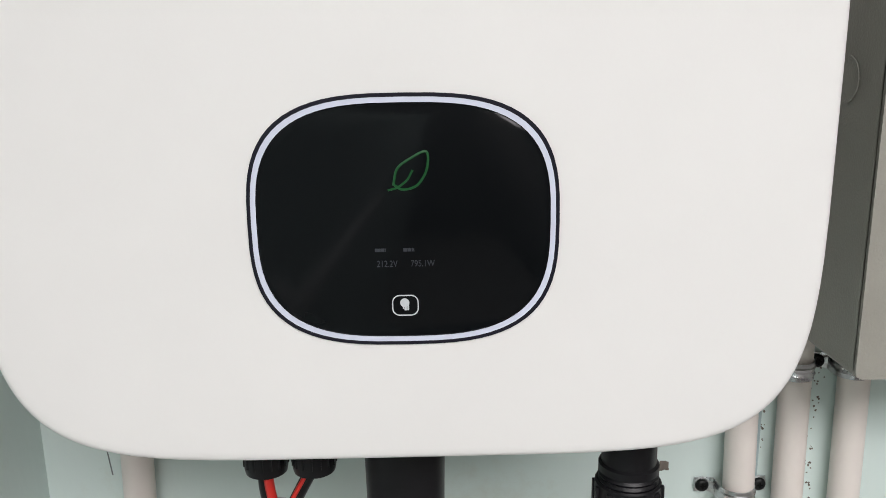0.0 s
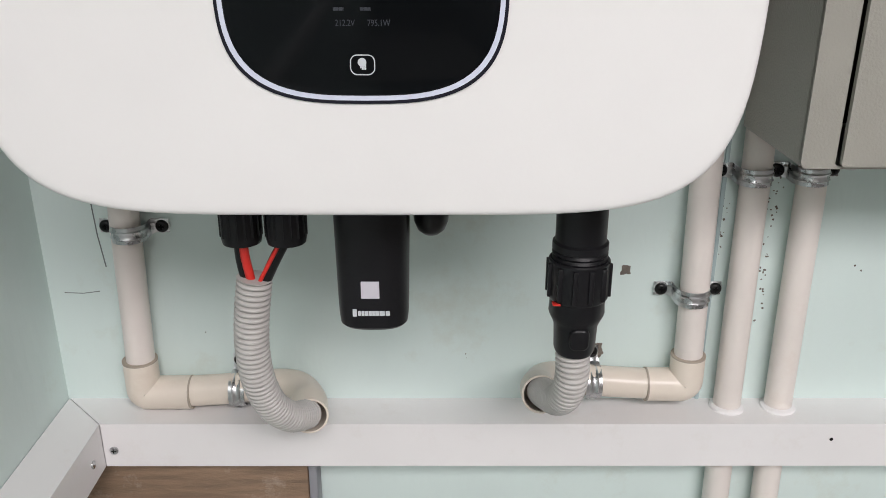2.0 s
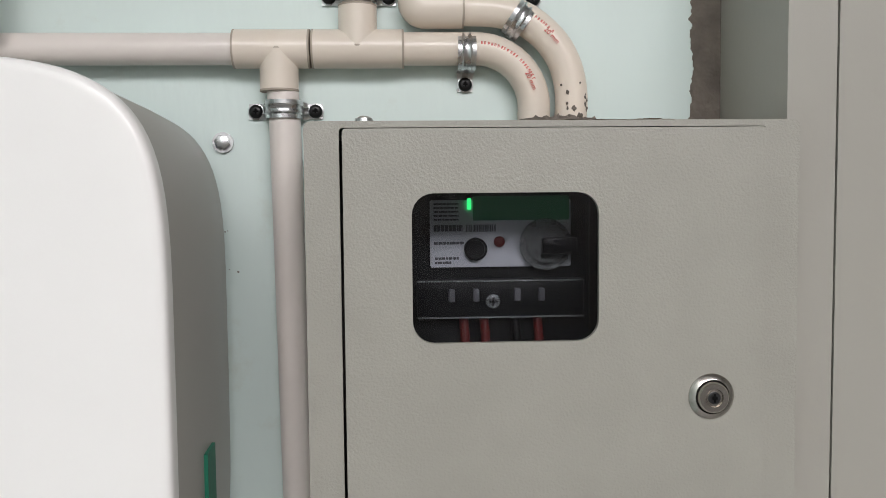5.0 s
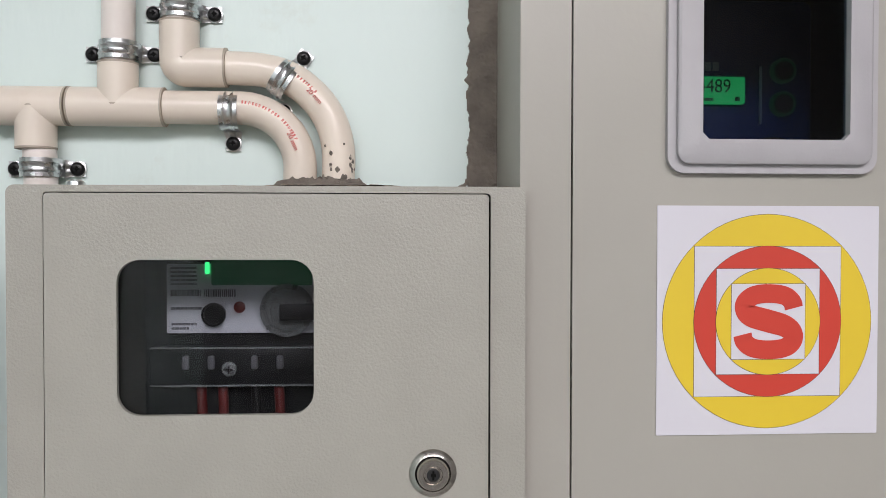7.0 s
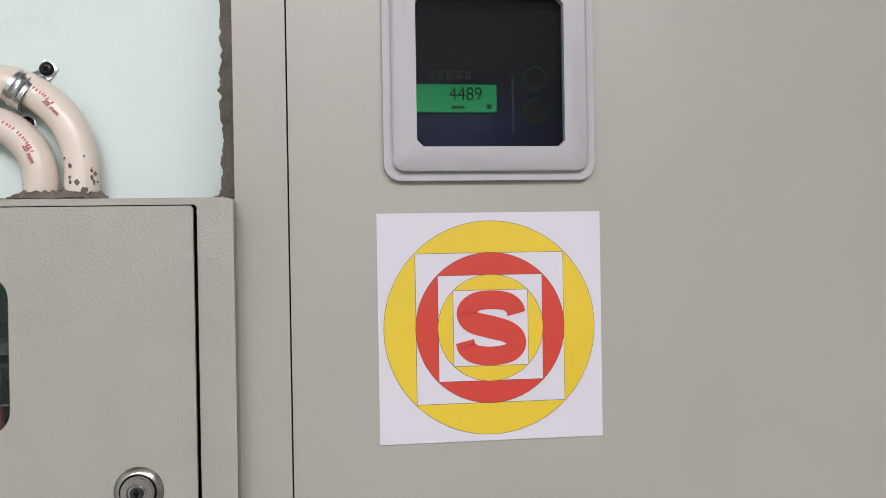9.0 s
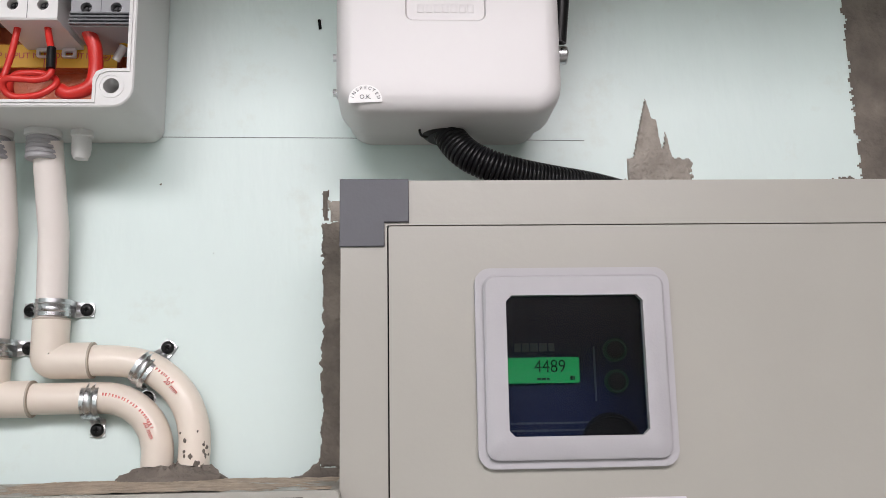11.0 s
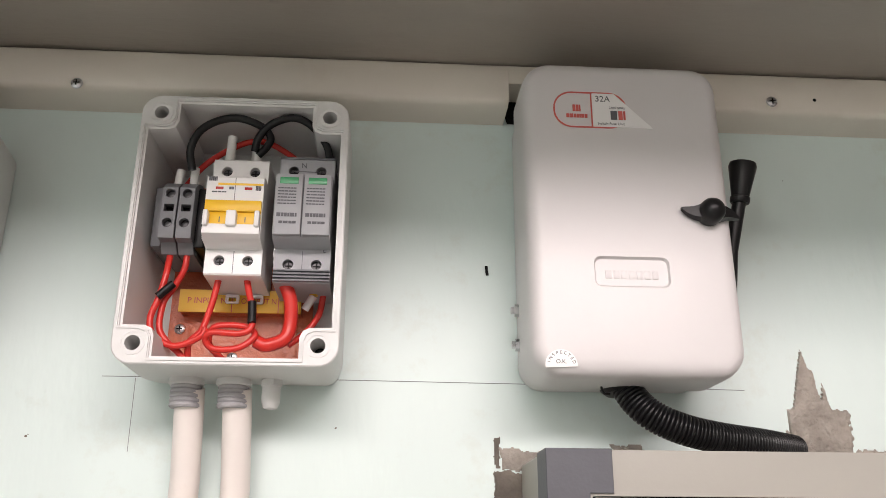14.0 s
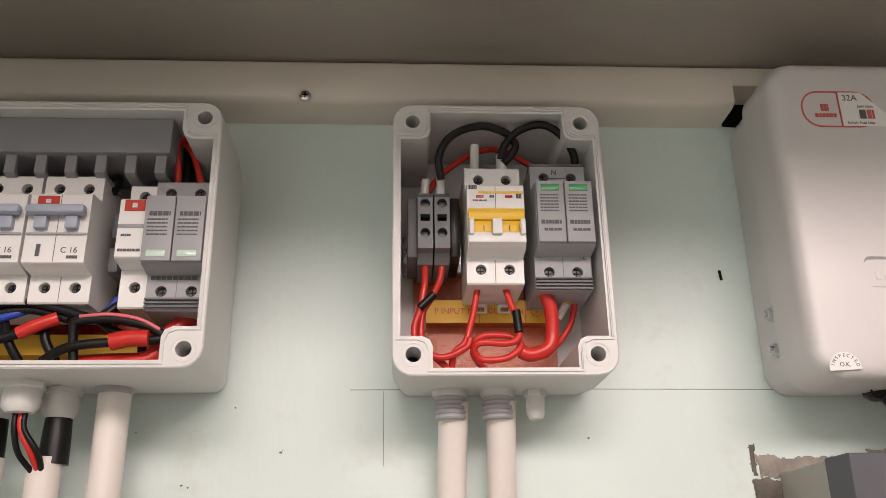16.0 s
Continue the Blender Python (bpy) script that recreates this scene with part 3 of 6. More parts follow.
conduit("conduit_pipe", [(-0.0928, PY, 1.232), (-0.0885, PY, 1.40), (-0.0865, PY, 1.66)], "white rigid conduit rising behind the inverter")
fitting("conduit_elbow", [corner_path([(-0.0930, PY, 1.2450), (-0.0930, PY, 1.2200), (-0.0610, PY, 1.2205)], 0.0040)], "cream elbow resting just above the ledge")
flared("conduit_bend", [(-0.0720, PY, 1.2205), (-0.0320, PY, 1.2235), (-0.0050, 0.5525, 1.2270), (0.0110, 0.5450, 1.2295), (0.0205, 0.5280, 1.2315), (0.0250, 0.5020, 1.2340)], "cream conduit bend flared over a grey flexible hose")
# two conduits from below the ledge to the meter box
for x in (0.2950, 0.3295):
    conduit("conduit_pipe", [(x + 0.006, 0.5545, 0.98), (x + 0.002, 0.5545, 1.22), (x - 0.0015, 0.5545, 1.50)], "white rigid conduit passing behind the grey meter box", r=0.0090)
    tagged(part("cement_collar", lathe(B(), (x + 0.0022, 0.5545, LZ1 - 0.0005), (0, 0, 1), [(0.0118, 0), (0.0112, 0.002), (0.0092, 0.0034)], 18), "ledge"), "ragged filler collar round a conduit", "filler")
run = made()
# main run and its tees
conduit("conduit_pipe", [(0.02, PY, 1.7275), (0.14, PY, 1.7275), (0.235, PY, 1.7275)], "white rigid conduit running above the inverter")
fitting("conduit_tee", [[(0.2285, PY, 1.7275), (0.25, PY, 1.7275), (0.2715, PY, 1.7275)], [(0.2538, PY, 1.727), (0.2538, PY, 1.715), (0.2538, PY, 1.7035)]], "cream tee fitting over the riser")
fitting("conduit_tee", [[(0.2735, PY, 1.7275), (0.30, PY, 1.7275), (0.3255, PY, 1.7275)], [(0.2995, PY, 1.728), (0.2995, PY, 1.74), (0.2995, PY, 1.752)]], "cream tee fitting under the switch boxes")
conduit("conduit_bend", corner_path([(0.325, PY, 1.7275), (0.4030, PY, 1.7275), (0.4020, PY, 1.674)], 0.034, 14), "cream bent conduit with red stamp entering the meter box", "pvc", r=0.0096)
fitting("conduit_elbow", [corner_path([(0.334, PY, 1.776), (0.334, PY, 1.7505), (0.3605, PY, 1.7505)], 0.0040)], "cream elbow beside the tee")
conduit("conduit_bend", smooth_path([(0.358, PY, 1.7505), (0.382, PY, 1.7492), (0.4000, PY, 1.7430), (0.4165, PY, 1.7270), (0.4242, PY, 1.7050), (0.4235, PY, 1.674)], 10), "cream bent conduit with cement splashes", "pvc", r=0.0096)
conduit("conduit_pipe", [(0.2995, PY, 1.75), (0.302, 0.549, 1.83), (0.3035, 0.531, 1.885)], "white rigid conduit down from the breaker box")
conduit("conduit_pipe", [(0.334, PY, 1.77), (0.3335, 0.549, 1.83), (0.333, 0.531, 1.885)], "white rigid conduit down from the breaker box")
for x in (0.096, 0.060, 0.026):
    conduit("conduit_pipe", [(x, 0.531, 1.735), (x, 0.531, 1.80), (x, 0.531, 1.852 if x < 0.09 else 1.8945)], "white rigid conduit under the large breaker box", r=0.0098)
def stamp(path, s0, s1, rows, seed, tail=""):
    """Small red printed strokes that follow a bent conduit, with a legible size mark at their end."""
    rnd = random.Random(seed)
    pts = resample([Vector(p) for p in path], 0.0004)
    t = thing("red_stamp", "red stamped lettering along a cream conduit", "lettering", "red stamps")
    bm = B()
    k = int(s0 / 0.0004)
    while k < min(int(s1 / 0.0004), len(pts) - 2):
        p, d = pts[k], (pts[k + 1] - pts[k]).normalized()
        up = Vector((-d.z, 0, d.x))
        for row in range(rows):
            for dx, w, h0, h1 in ((0, 0.00022, -0.0009, 0.0009), (rnd.uniform(0.0004, 0.0007), 0.0002, rnd.uniform(-0.0009, 0.0), rnd.uniform(0.2, 0.9) * 0.001), (0.0003, 0.0005, 0.0006, 0.0009)):
                q = p + d * dx + up * (0.0022 - 0.0030 * row)
                depth = -math.sqrt(max(0, 0.0096 ** 2 - (q - p).dot(up) ** 2)) - 0.00012
                quad = [q + d * a + up * b_ for a, b_ in ((-w, h0), (w, h0), (w, h1), (-w, h1))]
                loft(bm, [[(v.x, PY + depth + e, v.z) for v in quad] for e in (0.0002, 0.0)])
        k += rnd.choice((4, 4, 5, 8))
    part("stamp_bar", bm, "redtext", t, "", False)
    if tail:
        p, d = pts[int(s1 / 0.0004)], (pts[int(s1 / 0.0004) + 1] - pts[int(s1 / 0.0004)]).normalized()
        words("stamp", tail, p.x, PY - 0.0100, p.z, 0.0040, "redtext", t, 0.0003, turn=math.degrees(math.atan2(-d.z, d.x)))


stamp(corner_path([(0.325, PY, 1.7275), (0.4030, PY, 1.7275), (0.4020, PY, 1.674)], 0.034, 14), 0.046, 0.082, 1, 4, "20 mm")
stamp(smooth_path([(0.382, PY, 1.7492), (0.4000, PY, 1.7430), (0.4165, PY, 1.7270), (0.4242, PY, 1.7050)], 10), 0.020, 0.034, 1, 6, "20 mm")
shift(run, 0.0030, 0, 0.001)
rnd = random.Random(8)
for k in range(26):
    a, z = rnd.uniform(190, 350), 1.686 + 0.022 * rnd.random() ** 1.6
    ax = Vector((math.cos(radians(a)), math.sin(radians(a)), 0))
    side = Vector((-ax.y, ax.x, 0))
    q = Vector((0.4270, PY, z)) + ax * 0.0097
    n_, w = rnd.randint(6, 9), rnd.uniform(0.0005, 0.0017)
    edge = [(rnd.uniform(0.4, 1.2) * w * math.cos(2 * math.pi * i / n_), rnd.uniform(0.5, 1.6) * w * math.sin(2 * math.pi * i / n_)) for i in range(n_)]
    bm = loft(B(), [[q + side * u * e + Vector((0, 0, v * e)) + ax * h for u, v in edge] for e, h in ((1, -0.0004), (1, 0.0002), (0.6, 0.0006))])
    tagged(part("cement_fleck", bm, "cement2", None, "", False), "dried cement fleck on a conduit", "fleck", "cement flecks")
# mortar where the bends enter the meter box
bm = B()
bmesh.ops.create_uvsphere(bm, u_segments=72, v_segments=28, radius=1)
for v in bm.verts:
    lump = noise.noise(v.co * 3.1) * 0.35 + noise.noise(v.co * 9) * 0.22
    v.co = Vector((0.4175 + v.co.x * (0.033 + 0.008 * lump), 0.543 + v.co.y * 0.0205, 1.6780 + v.co.z * (0.0088 + 0.008 * lump + 0.003 * noise.noise(v.co * 22))))
tagged(part("mortar_heap", bm, "cement2"), "grey mortar heap sealing two conduits on the meter box", "mortar")


bm = B()
cell, grid = 0.0011, {}


def dusty(x, y):
    return noise.noise(Vector((x, y, 0)) * 38) + 0.5 * noise.noise(Vector((x, y, 4)) * 190) + 1.0 * math.exp(-((x - 0.418) / 0.06) ** 2) + 0.35 * (y - 0.5) / 0.04


def dust_vert(i, k):
    if (i, k) not in grid:
        x, y = 0.284 + i * cell, 0.4640 + k * cell
        h = max(0.0, min(1.0, dusty(x, y) - 0.05)) * 0.0009 * (1.0 + 0.6 * noise.noise(Vector((x, y, 9)) * 700))
        grid[i, k] = bm.verts.new((x, y, 1.6791 + h))
    return grid[i, k]


for i in range(int(0.234 / cell)):
    for k in range(int(0.076 / cell)):
        if dusty(0.284 + (i + 0.5) * cell, 0.4640 + (k + 0.5) * cell) > 0.05:
            bm.faces.new((dust_vert(i, k), dust_vert(i + 1, k), dust_vert(i + 1, k + 1), dust_vert(i, k + 1)))
tagged(part("mortar_dust", bm, "dust"), "sandy mortar dust lying on the grey meter box", "dust", kind="stuff")


# ---- grey flexible hoses ----
def hose(name, pts, r, label, material, pitch=0.0030, amp=0.0021, n=20):
    pts = resample(smooth_path(pts, 16), pitch / 8)
    t = thing(name, label, "hose", "flexible hoses")
    part("sleeve", tube(B(), pts, lambda s: r - amp * (0.5 - 0.5 * math.cos(2 * math.pi * s / pitch)) ** 3, n), material, t)
    return t


hose("flexible_hose", [(0.0110, 0.4520, 1.3480), (0.0080, 0.4520, 1.3280), (0.0062, 0.4535, 1.3080), (0.0068, 0.4580, 1.2860), (0.0105, 0.4680, 1.2640), (0.0175, 0.4840, 1.2460), (0.0240, 0.5040, 1.2350)], 0.0091, "grey corrugated hose over the cables, slipped into a conduit", "grey_flex")
hose("flexible_hose", [(0.1728, 0.4510, 1.3110), (0.1735, 0.4520, 1.2920), (0.1722, 0.4580, 1.2770), (0.1695, 0.4700, 1.2660), (0.1665, 0.4850, 1.2595), (0.1650, 0.5020, 1.2520)], 0.0091, "grey corrugated hose under the black connector", "grey_flex")
fl = hose("flexible_hose", [(0.5830, 0.528, 1.8975), (0.5870, 0.521, 1.8830), (0.5970, 0.516, 1.8710), (0.6150, 0.515, 1.8625), (0.6400, 0.521, 1.8580), (0.6760, 0.536, 1.8560), (0.7080, 0.560, 1.8555)], 0.0100, "black corrugated hose from the switch into the wall", "rubber", pitch=0.0025, amp=0.0013)
part("collar", lathe(B(), (0.5830, 0.528, 1.8955), (0.05, -0.1, -1), [(0.0125, 0), (0.0150, 0.001), (0.0150, 0.0065), (0.0118, 0.0095)], 24), "rubber", fl)
part("cable_tie_tail", tube(B(), smooth_path([(0.568, 0.519, 1.893), (0.5665, 0.517, 1.888), (0.568, 0.516, 1.884), (0.5715, 0.516, 1.8835)]), 0.0008, 6), "rubber", fl)
tagged(part("cable_tie", box(B(), 0.5635, 0.5725, 0.5135, 0.520, 1.890, 1.8965, 0.0006), "rubber"), "black cable tie head under the switch", "cable tie")

# ---- inverter ----
inv = thing("inverter", "white wall-mounted solar inverter with black oval display", "inverter")
IX, IZ, IW, IH = 0.0727, 1.5505, 0.3158, 0.301
bm = B()
rings = []
for y, d in ((0.4085, 0.0010), (0.4080, 0.0), (0.4000, -0.0004), (0.3980, 0.0000), (0.3967, 0.0009), (0.3962, 0.0022), (0.3960, 0.0045), (0.3960, 0.03)):
    rings.append(at(sup(IX, IZ, IW - 2 * d, IH - 2 * d, 5.6, 96), y))
loft(bm, rings)
part("front_cover", bm, "white", inv)
# housing grey is set below the cover's white, partly as shade on the flank
bm = B()
loft(bm, [at(sup(IX, IZ, IW - 2 * d, IH - 2 * d, 5.4, 96), y) for y, d in ((0.545, 0.0062), (0.540, 0.0045), (0.500, 0.0028), (0.430, 0.0008), (0.4082, 0.0005))])
part("housing", bm, "invside", inv, "grey rear housing, partly darkened as shade")
bm = B()
ring(bm, sup(IX, IZ, IW - 0.0135, IH - 0.0135, 5.4, 96), sup(IX, IZ, IW - 0.03, IH - 0.03, 5.4, 96), 0.545, 0.5475)
part("rear_flange", bm, "steel", inv)
part("wall_bracket", box(B(), -0.04, 0.185, 0.5475, WALL, 1.50, 1.62, 0.001), "steel", inv)
OX, OZ, OW, OH = 0.0740, 1.4942, 0.1130, 0.0930
E1 = 3.0
for nm, mt, d0, d1, y in (("display_rim", "ringdark", 0.0, 0.0016, 0.3953), ("display_ring", "lilac", 0.0014, 0.0033, 0.3950)):
    part(nm, ring(B(), sup(OX, OZ, OW - 2 * d0, OH - 2 * d0, E1), sup(OX, OZ, OW - 2 * d1, OH - 2 * d1, E1), y, 0.3972), mt, inv, "pale lilac ring round the display" if mt == "lilac" else "")
disp = part("display", loft(B(), [at(sup(OX, OZ, OW - 0.0064, OH - 0.0064, E1), 0.3972), at(sup(OX, OZ, OW - 0.0064, OH - 0.0064, E1), 0.3953), at(sup(OX, OZ, OW - 0.0076, OH - 0.0076, E1), 0.3948)]), "gloss", inv, "glossy black display panel")
part("touch_frame", ring(B(), rr(0.0738, 1.4632, 0.0098, 0.0080, 0.0028), rr(0.0738, 1.4632, 0.0090, 0.0072, 0.0024), 0.3945, 0.3949), "icon", disp)
bm = B()
lathe(bm, (0.0736, 0.3948, 1.4642), (0, -1, 0), [(0.0017, 0), (0.0017, 0.0003)], 18)
for k in range(4):
    slab(bm, 0.0731 + 0.0006 * k, 1.4624 + (0.0006 if k == 0 else 0), 0.0005, 0.0022, 0.0002, 0.3945, 0.3949)
part("touch_icon", bm, "icon", disp)
bm = B()
leafp = smooth_path([(0.0705, 0.3947, 1.5080), (0.0720, 0.3947, 1.5140), (0.0765, 0.3947, 1.5175), (0.0825, 0.3947, 1.5200), (0.0825, 0.3947, 1.5135), (0.0790, 0.3947, 1.5080), (0.0740, 0.3947, 1.5065), (0.0710, 0.3947, 1.5080)])
tube(bm, leafp, 0.00045, 6)
tube(bm, smooth_path([(0.0685, 0.3947, 1.5063), (0.0720, 0.3947, 1.5073), (0.0755, 0.3947, 1.5100), (0.0775, 0.3947, 1.5135)]), 0.0004, 6)
part("leaf_symbol", bm, "leaf", disp, "dim green leaf symbol")
words("reading", "212.2V", 0.0675, 0.3947, 1.4790, 0.0034, "dim", disp, 0.0001, squeeze=0.8)
words("reading", "795.1W", 0.0805, 0.3947, 1.4790, 0.0034, "dim", disp, 0.0001, squeeze=0.8)
part("reading_bar", bars(bars(B(), 0.0632, 0.0672, 1.4843, 0.0012, 0.3947, 3, 1), 0.0735, 0.0775, 1.4843, 0.0012, 0.3947, 3, 2), "dim", disp, "", False)
bm = B()
loft(bm, [[(x, y, z) for x, y, z in ((0.2298 + dx, 0.4620, 1.468), (0.2290 + dx, 0.4830, 1.468), (0.2290 + dx, 0.4830, 1.5185), (0.2298 + dx, 0.4620, 1.5185))] for dx in (-0.002, 0.0009)])
part("green_label", bm, "green", inv, "green sticker on the inverter's side")
bolt = thing("wall_bolt", "steel hex bolt fixing the inverter's bracket", "bolt")
part("head", lathe(B(), (0.2215, WALL - 0.002, 1.6755), (0, -1, 0), [(0.0042, 0), (0.0046, 0.0005), (0.0046, 0.0035), (0.003, 0.0042)], 6), "steel", bolt)
part("washer", lathe(B(), (0.2215, WALL, 1.6755), (0, -1, 0), [(0.0062, 0), (0.0062, 0.0022)], 20), "steel", bolt)
# connectors under the inverter
under = made()
for x in (0.0065, 0.0285):
    c = part("cable_gland", lathe(B(), (x, 0.4515, 1.413), (0, 0, -1), [(0.0092, 0), (0.0092, 0.028), (0.0101, 0.0285), (0.0101, 0.0425), (0.0095, 0.0455), (0.0045, 0.046)], 24), "black", inv, "black ribbed cable gland")
    bm = B()
    for k in range(16):
        a = 2 * math.pi * k / 16
        q = (x + 0.0100 * math.cos(a), 0.4515 + 0.0100 * math.sin(a))
        box(bm, q[0] - 0.0005, q[0] + 0.0005, q[1] - 0.0005, q[1] + 0.0005, 1.3715, 1.384, 0)
    part("rib", bm, "black", c)
for pts, mt, nm in (([(0.0070, 0.450, 1.3690), (0.0080, 0.4495, 1.3580), (0.0100, 0.451, 1.3430)], "redwire", "red"), ([(0.0050, 0.452, 1.3690), (0.0055, 0.452, 1.3570), (0.0075, 0.453, 1.3430)], "blackwire", "black"), ([(0.0280, 0.451, 1.3690), (0.0215, 0.451, 1.3570), (0.0145, 0.452, 1.3430)], "blackwire", "black"), ([(0.0262, 0.4480, 1.3690), (0.0195, 0.4480, 1.3570), (0.0130, 0.449, 1.3450)], "redwire", "red")):
    tagged(part("solar_cable", tube(B(), smooth_path(pts), 0.0023 if nm == "red" and pts[0][0] < 0.01 else (0.0031 if mt == "blackwire" else 0.0011), 12), mt), f"{nm} solar cable from a gland into the grey hose", "cable", "solar cables")
part("blanking_cap", lathe(B(), (0.0995, 0.4700, 1.4100), (0, 0, -1), [(0.0094, 0), (0.0094, 0.032), (0.0088, 0.038), (0.0070, 0.0425), (0.0040, 0.0450), (0.0008, 0.0458)], 24), "rubber", inv, "round black rubber blanking cap")
stick = made()
log = thing("data_logger", "black plastic data logger stick under the inverter", "data logger")
bm = B()
rings = []
for z, w, d in ((1.404, 0.0385, 0.031), (1.380, 0.0382, 0.031), (1.335, 0.0366, 0.0295), (1.326, 0.0360, 0.029), (1.3215, 0.0350, 0.028), (1.3200, 0.0320, 0.025)):
    rings.append([(x, y, z) for x, y in sup(0.0697, 0.4695, w, d, 2.8, 48)])
loft(bm, rings)
part("case", bm, "black", log)
part("sticker", slab(B(), 0.0690, 1.3435, 0.0092, 0.0092, 0.0003, 0.4542, 0.4550), "paper", log, "small square white sticker")
part("brand_bar", bars(B(), 0.0625, 0.0790, 1.3305, 0.0026, 0.4546, 6, 4), "icon", log, "pale printed brand mark", False)
part("brand_mark", box(B(), 0.0598, 0.0618, 0.4544, 0.4552, 1.3288, 1.3326, 0), "icon", log, "", False)
shift(stick, 0, -0.006, -0.001)
plug = thing("port_cap", "round black port cap under the inverter", "cap")
part("cap", lathe(B(), (0.0965, 0.485, 1.404), (0, 0, -1), [(0.009, 0), (0.009, 0.016), (0.0085, 0.024), (0.005, 0.027)], 20), "black", plug)
ac = thing("grid_connector", "black screw-ring connector with cable boot under the inverter", "connector")
AX, AY = 0.1734, 0.4510
part("plug_body", lathe(B(), (AX, AY, 1.405), (0, 0, -1), [(0.0126, 0), (0.0126, 0.036), (0.0139, 0.037), (0.0139, 0.0405), (0.0130, 0.041), (0.0139, 0.0424), (0.0130, 0.0437), (0.0139, 0.0450), (0.0130, 0.047)], 28), "black", ac)
cr = part("coupling_ring", lathe(B(), (AX, AY, 1.3595), (0, 0, -1), [(0.0146, 0), (0.0153, 0.0008), (0.0153, 0.0200), (0.0143, 0.0215), (0.0118, 0.022)], 32), "black", ac)
bm = B()
for k in range(12):
    a = 2 * math.pi * (k + 0.5) / 12
    box(bm, AX + 0.0152 * math.cos(a) - 0.0012, AX + 0.0152 * math.cos(a) + 0.0012, AY + 0.0152 * math.sin(a) - 0.0012, AY + 0.0152 * math.sin(a) + 0.0012, 1.3400, 1.3575, 0.0003)
part("grip_rib", bm, "black", cr)
part("boot", lathe(B(), (AX, AY, 1.3380), (0, 0, -1), [(0.0138, 0), (0.0142, 0.008), (0.0124, 0.0120), (0.0112, 0.0150), (0.0106, 0.0285), (0.0095, 0.0310)], 20), "black", ac, "tapered black cable boot")
part("boot_latch", slab(B(), AX + 0.0005, 1.3190, 0.0100, 0.0120, 0.0035, AY - 0.0128, AY - 0.008, 0.0015), "black", ac)
part("seal_mark", box(B(), AX - 0.0138, AX - 0.0098, AY - 0.0112, AY - 0.0070, 1.3376, 1.3386, 0.0003), "redwire", ac, "small red seal mark")

# ---- meter box ----
KNOCKOUTS = ((0.495, 1.538),)
mb = thing("meter_box", "grey textured steel meter box with small window and lock", "meter box")
bm = B()
ring(bm, rr(0.3970, 1.5405, 0.242, 0.277, 0.003), rr(0.3970, 1.5405, 0.2390, 0.274, 0.002), 0.4625, 0.5445)
slab(bm, 0.3970, 1.5405, 0.241, 0.276, 0.003, 0.5425, 0.5447)
part("body", bm, "powder", mb)
part("face_flange", ring(B(), rr(0.3970, 1.5405, 0.242, 0.277, 0.004), rr(0.3970, 1.5396, 0.2085, 0.2724, 0.002), 0.4605, 0.4635), "powder", mb)
# dark sheets that paint the shade inside the closed box
part("mounting_plate", slab(B(), 0.3970, 1.5405, 0.232, 0.268, 0.001, 0.5385, 0.5424), "box_shade", mb, "dark sheet standing in for shade in the box")
for x in (0.2792, 0.5142):
    part("inner_side", box(B(), x - 0.0007, x + 0.0007, 0.4650, 0.5380, 1.41, 1.67, 0), "box_shade", mb, "", False)
door = part("door", ring(B(), rr(0.3972, 1.5395, 0.2055, 0.2712, 0.0018), rr(0.3723, 1.6080, 0.0905, 0.0725, 0.0105), 0.4570, 0.4600), "powder", mb)
# pane colour is darkened so the meter behind it reads as unlit
part("window_pane", slab(B(), 0.3723, 1.6080, 0.0925, 0.0745, 0.0105, 0.4605, 0.4625), "glass", door, "window pane darkened to dim the interior").visible_shadow = False
LX, LZ = 0.4735, 1.5432
lk = part("lock", lathe(B(), (LX, 0.4572, LZ), (0, -1, 0), [(0.0113, 0), (0.0113, 0.0008), (0.0092, 0.0026), (0.0086, 0.0028), (0.0080, 0.0022), (0.0078, 0.0020), (0.0076, 0.0042), (0.0070, 0.0049), (0.0046, 0.0049), (0.0042, 0.0040), (0.0038, 0.0040), (0.0036, 0.0046), (0.0010, 0.0046)], 48), "chrome", door, "round metal cam lock")
part("lock_groove", ring(B(), [(LX + 0.0081 * math.cos(a * math.pi / 18), LZ + 0.0081 * math.sin(a * math.pi / 18)) for a in range(36)], [(LX + 0.0076 * math.cos(a * math.pi / 18), LZ + 0.0076 * math.sin(a * math.pi / 18)) for a in range(36)], 0.4546, 0.4554), "dark", lk)
part("key_core", lathe(B(), (LX, 0.4528, LZ), (0, -1, 0), [(0.0031, 0), (0.0031, 0.0006), (0.0026, 0.0010)], 20), "darksteel", lk, "dark lock core")
part("key_slot", box(box(B(), LX - 0.0005, LX + 0.0005, 0.4514, 0.4520, LZ - 0.0020, LZ + 0.0022, 0), LX - 0.0012, LX + 0.0012, 0.4513, 0.4520, LZ - 0.0006, LZ + 0.0010, 0), "dark", lk, "", False)
part("top_screw", lathe(B(), (0.3045, 0.47, 1.6790), (0, 0, 1), [(0.0045, 0), (0.0042, 0.002), (0.002, 0.003)], 16), "steel", mb)
part("bottom_screw", lathe(B(), (0.3035, 0.4660, 1.4020), (0, 0, -1), [(0.003, 0), (0.0026, 0.0015)], 14), "steel", mb)
for y, z in KNOCKOUTS:
    part("knockout", lathe(B(), (0.2757, y, z), (-1, 0, 0), [(0.0112, 0), (0.0112, 0.0006), (0.0100, 0.0006), (0.0096, 0.0002), (0.001, 0.0002)], 28), "powder", mb)
mb.location = (0.004, 0, 0.0)
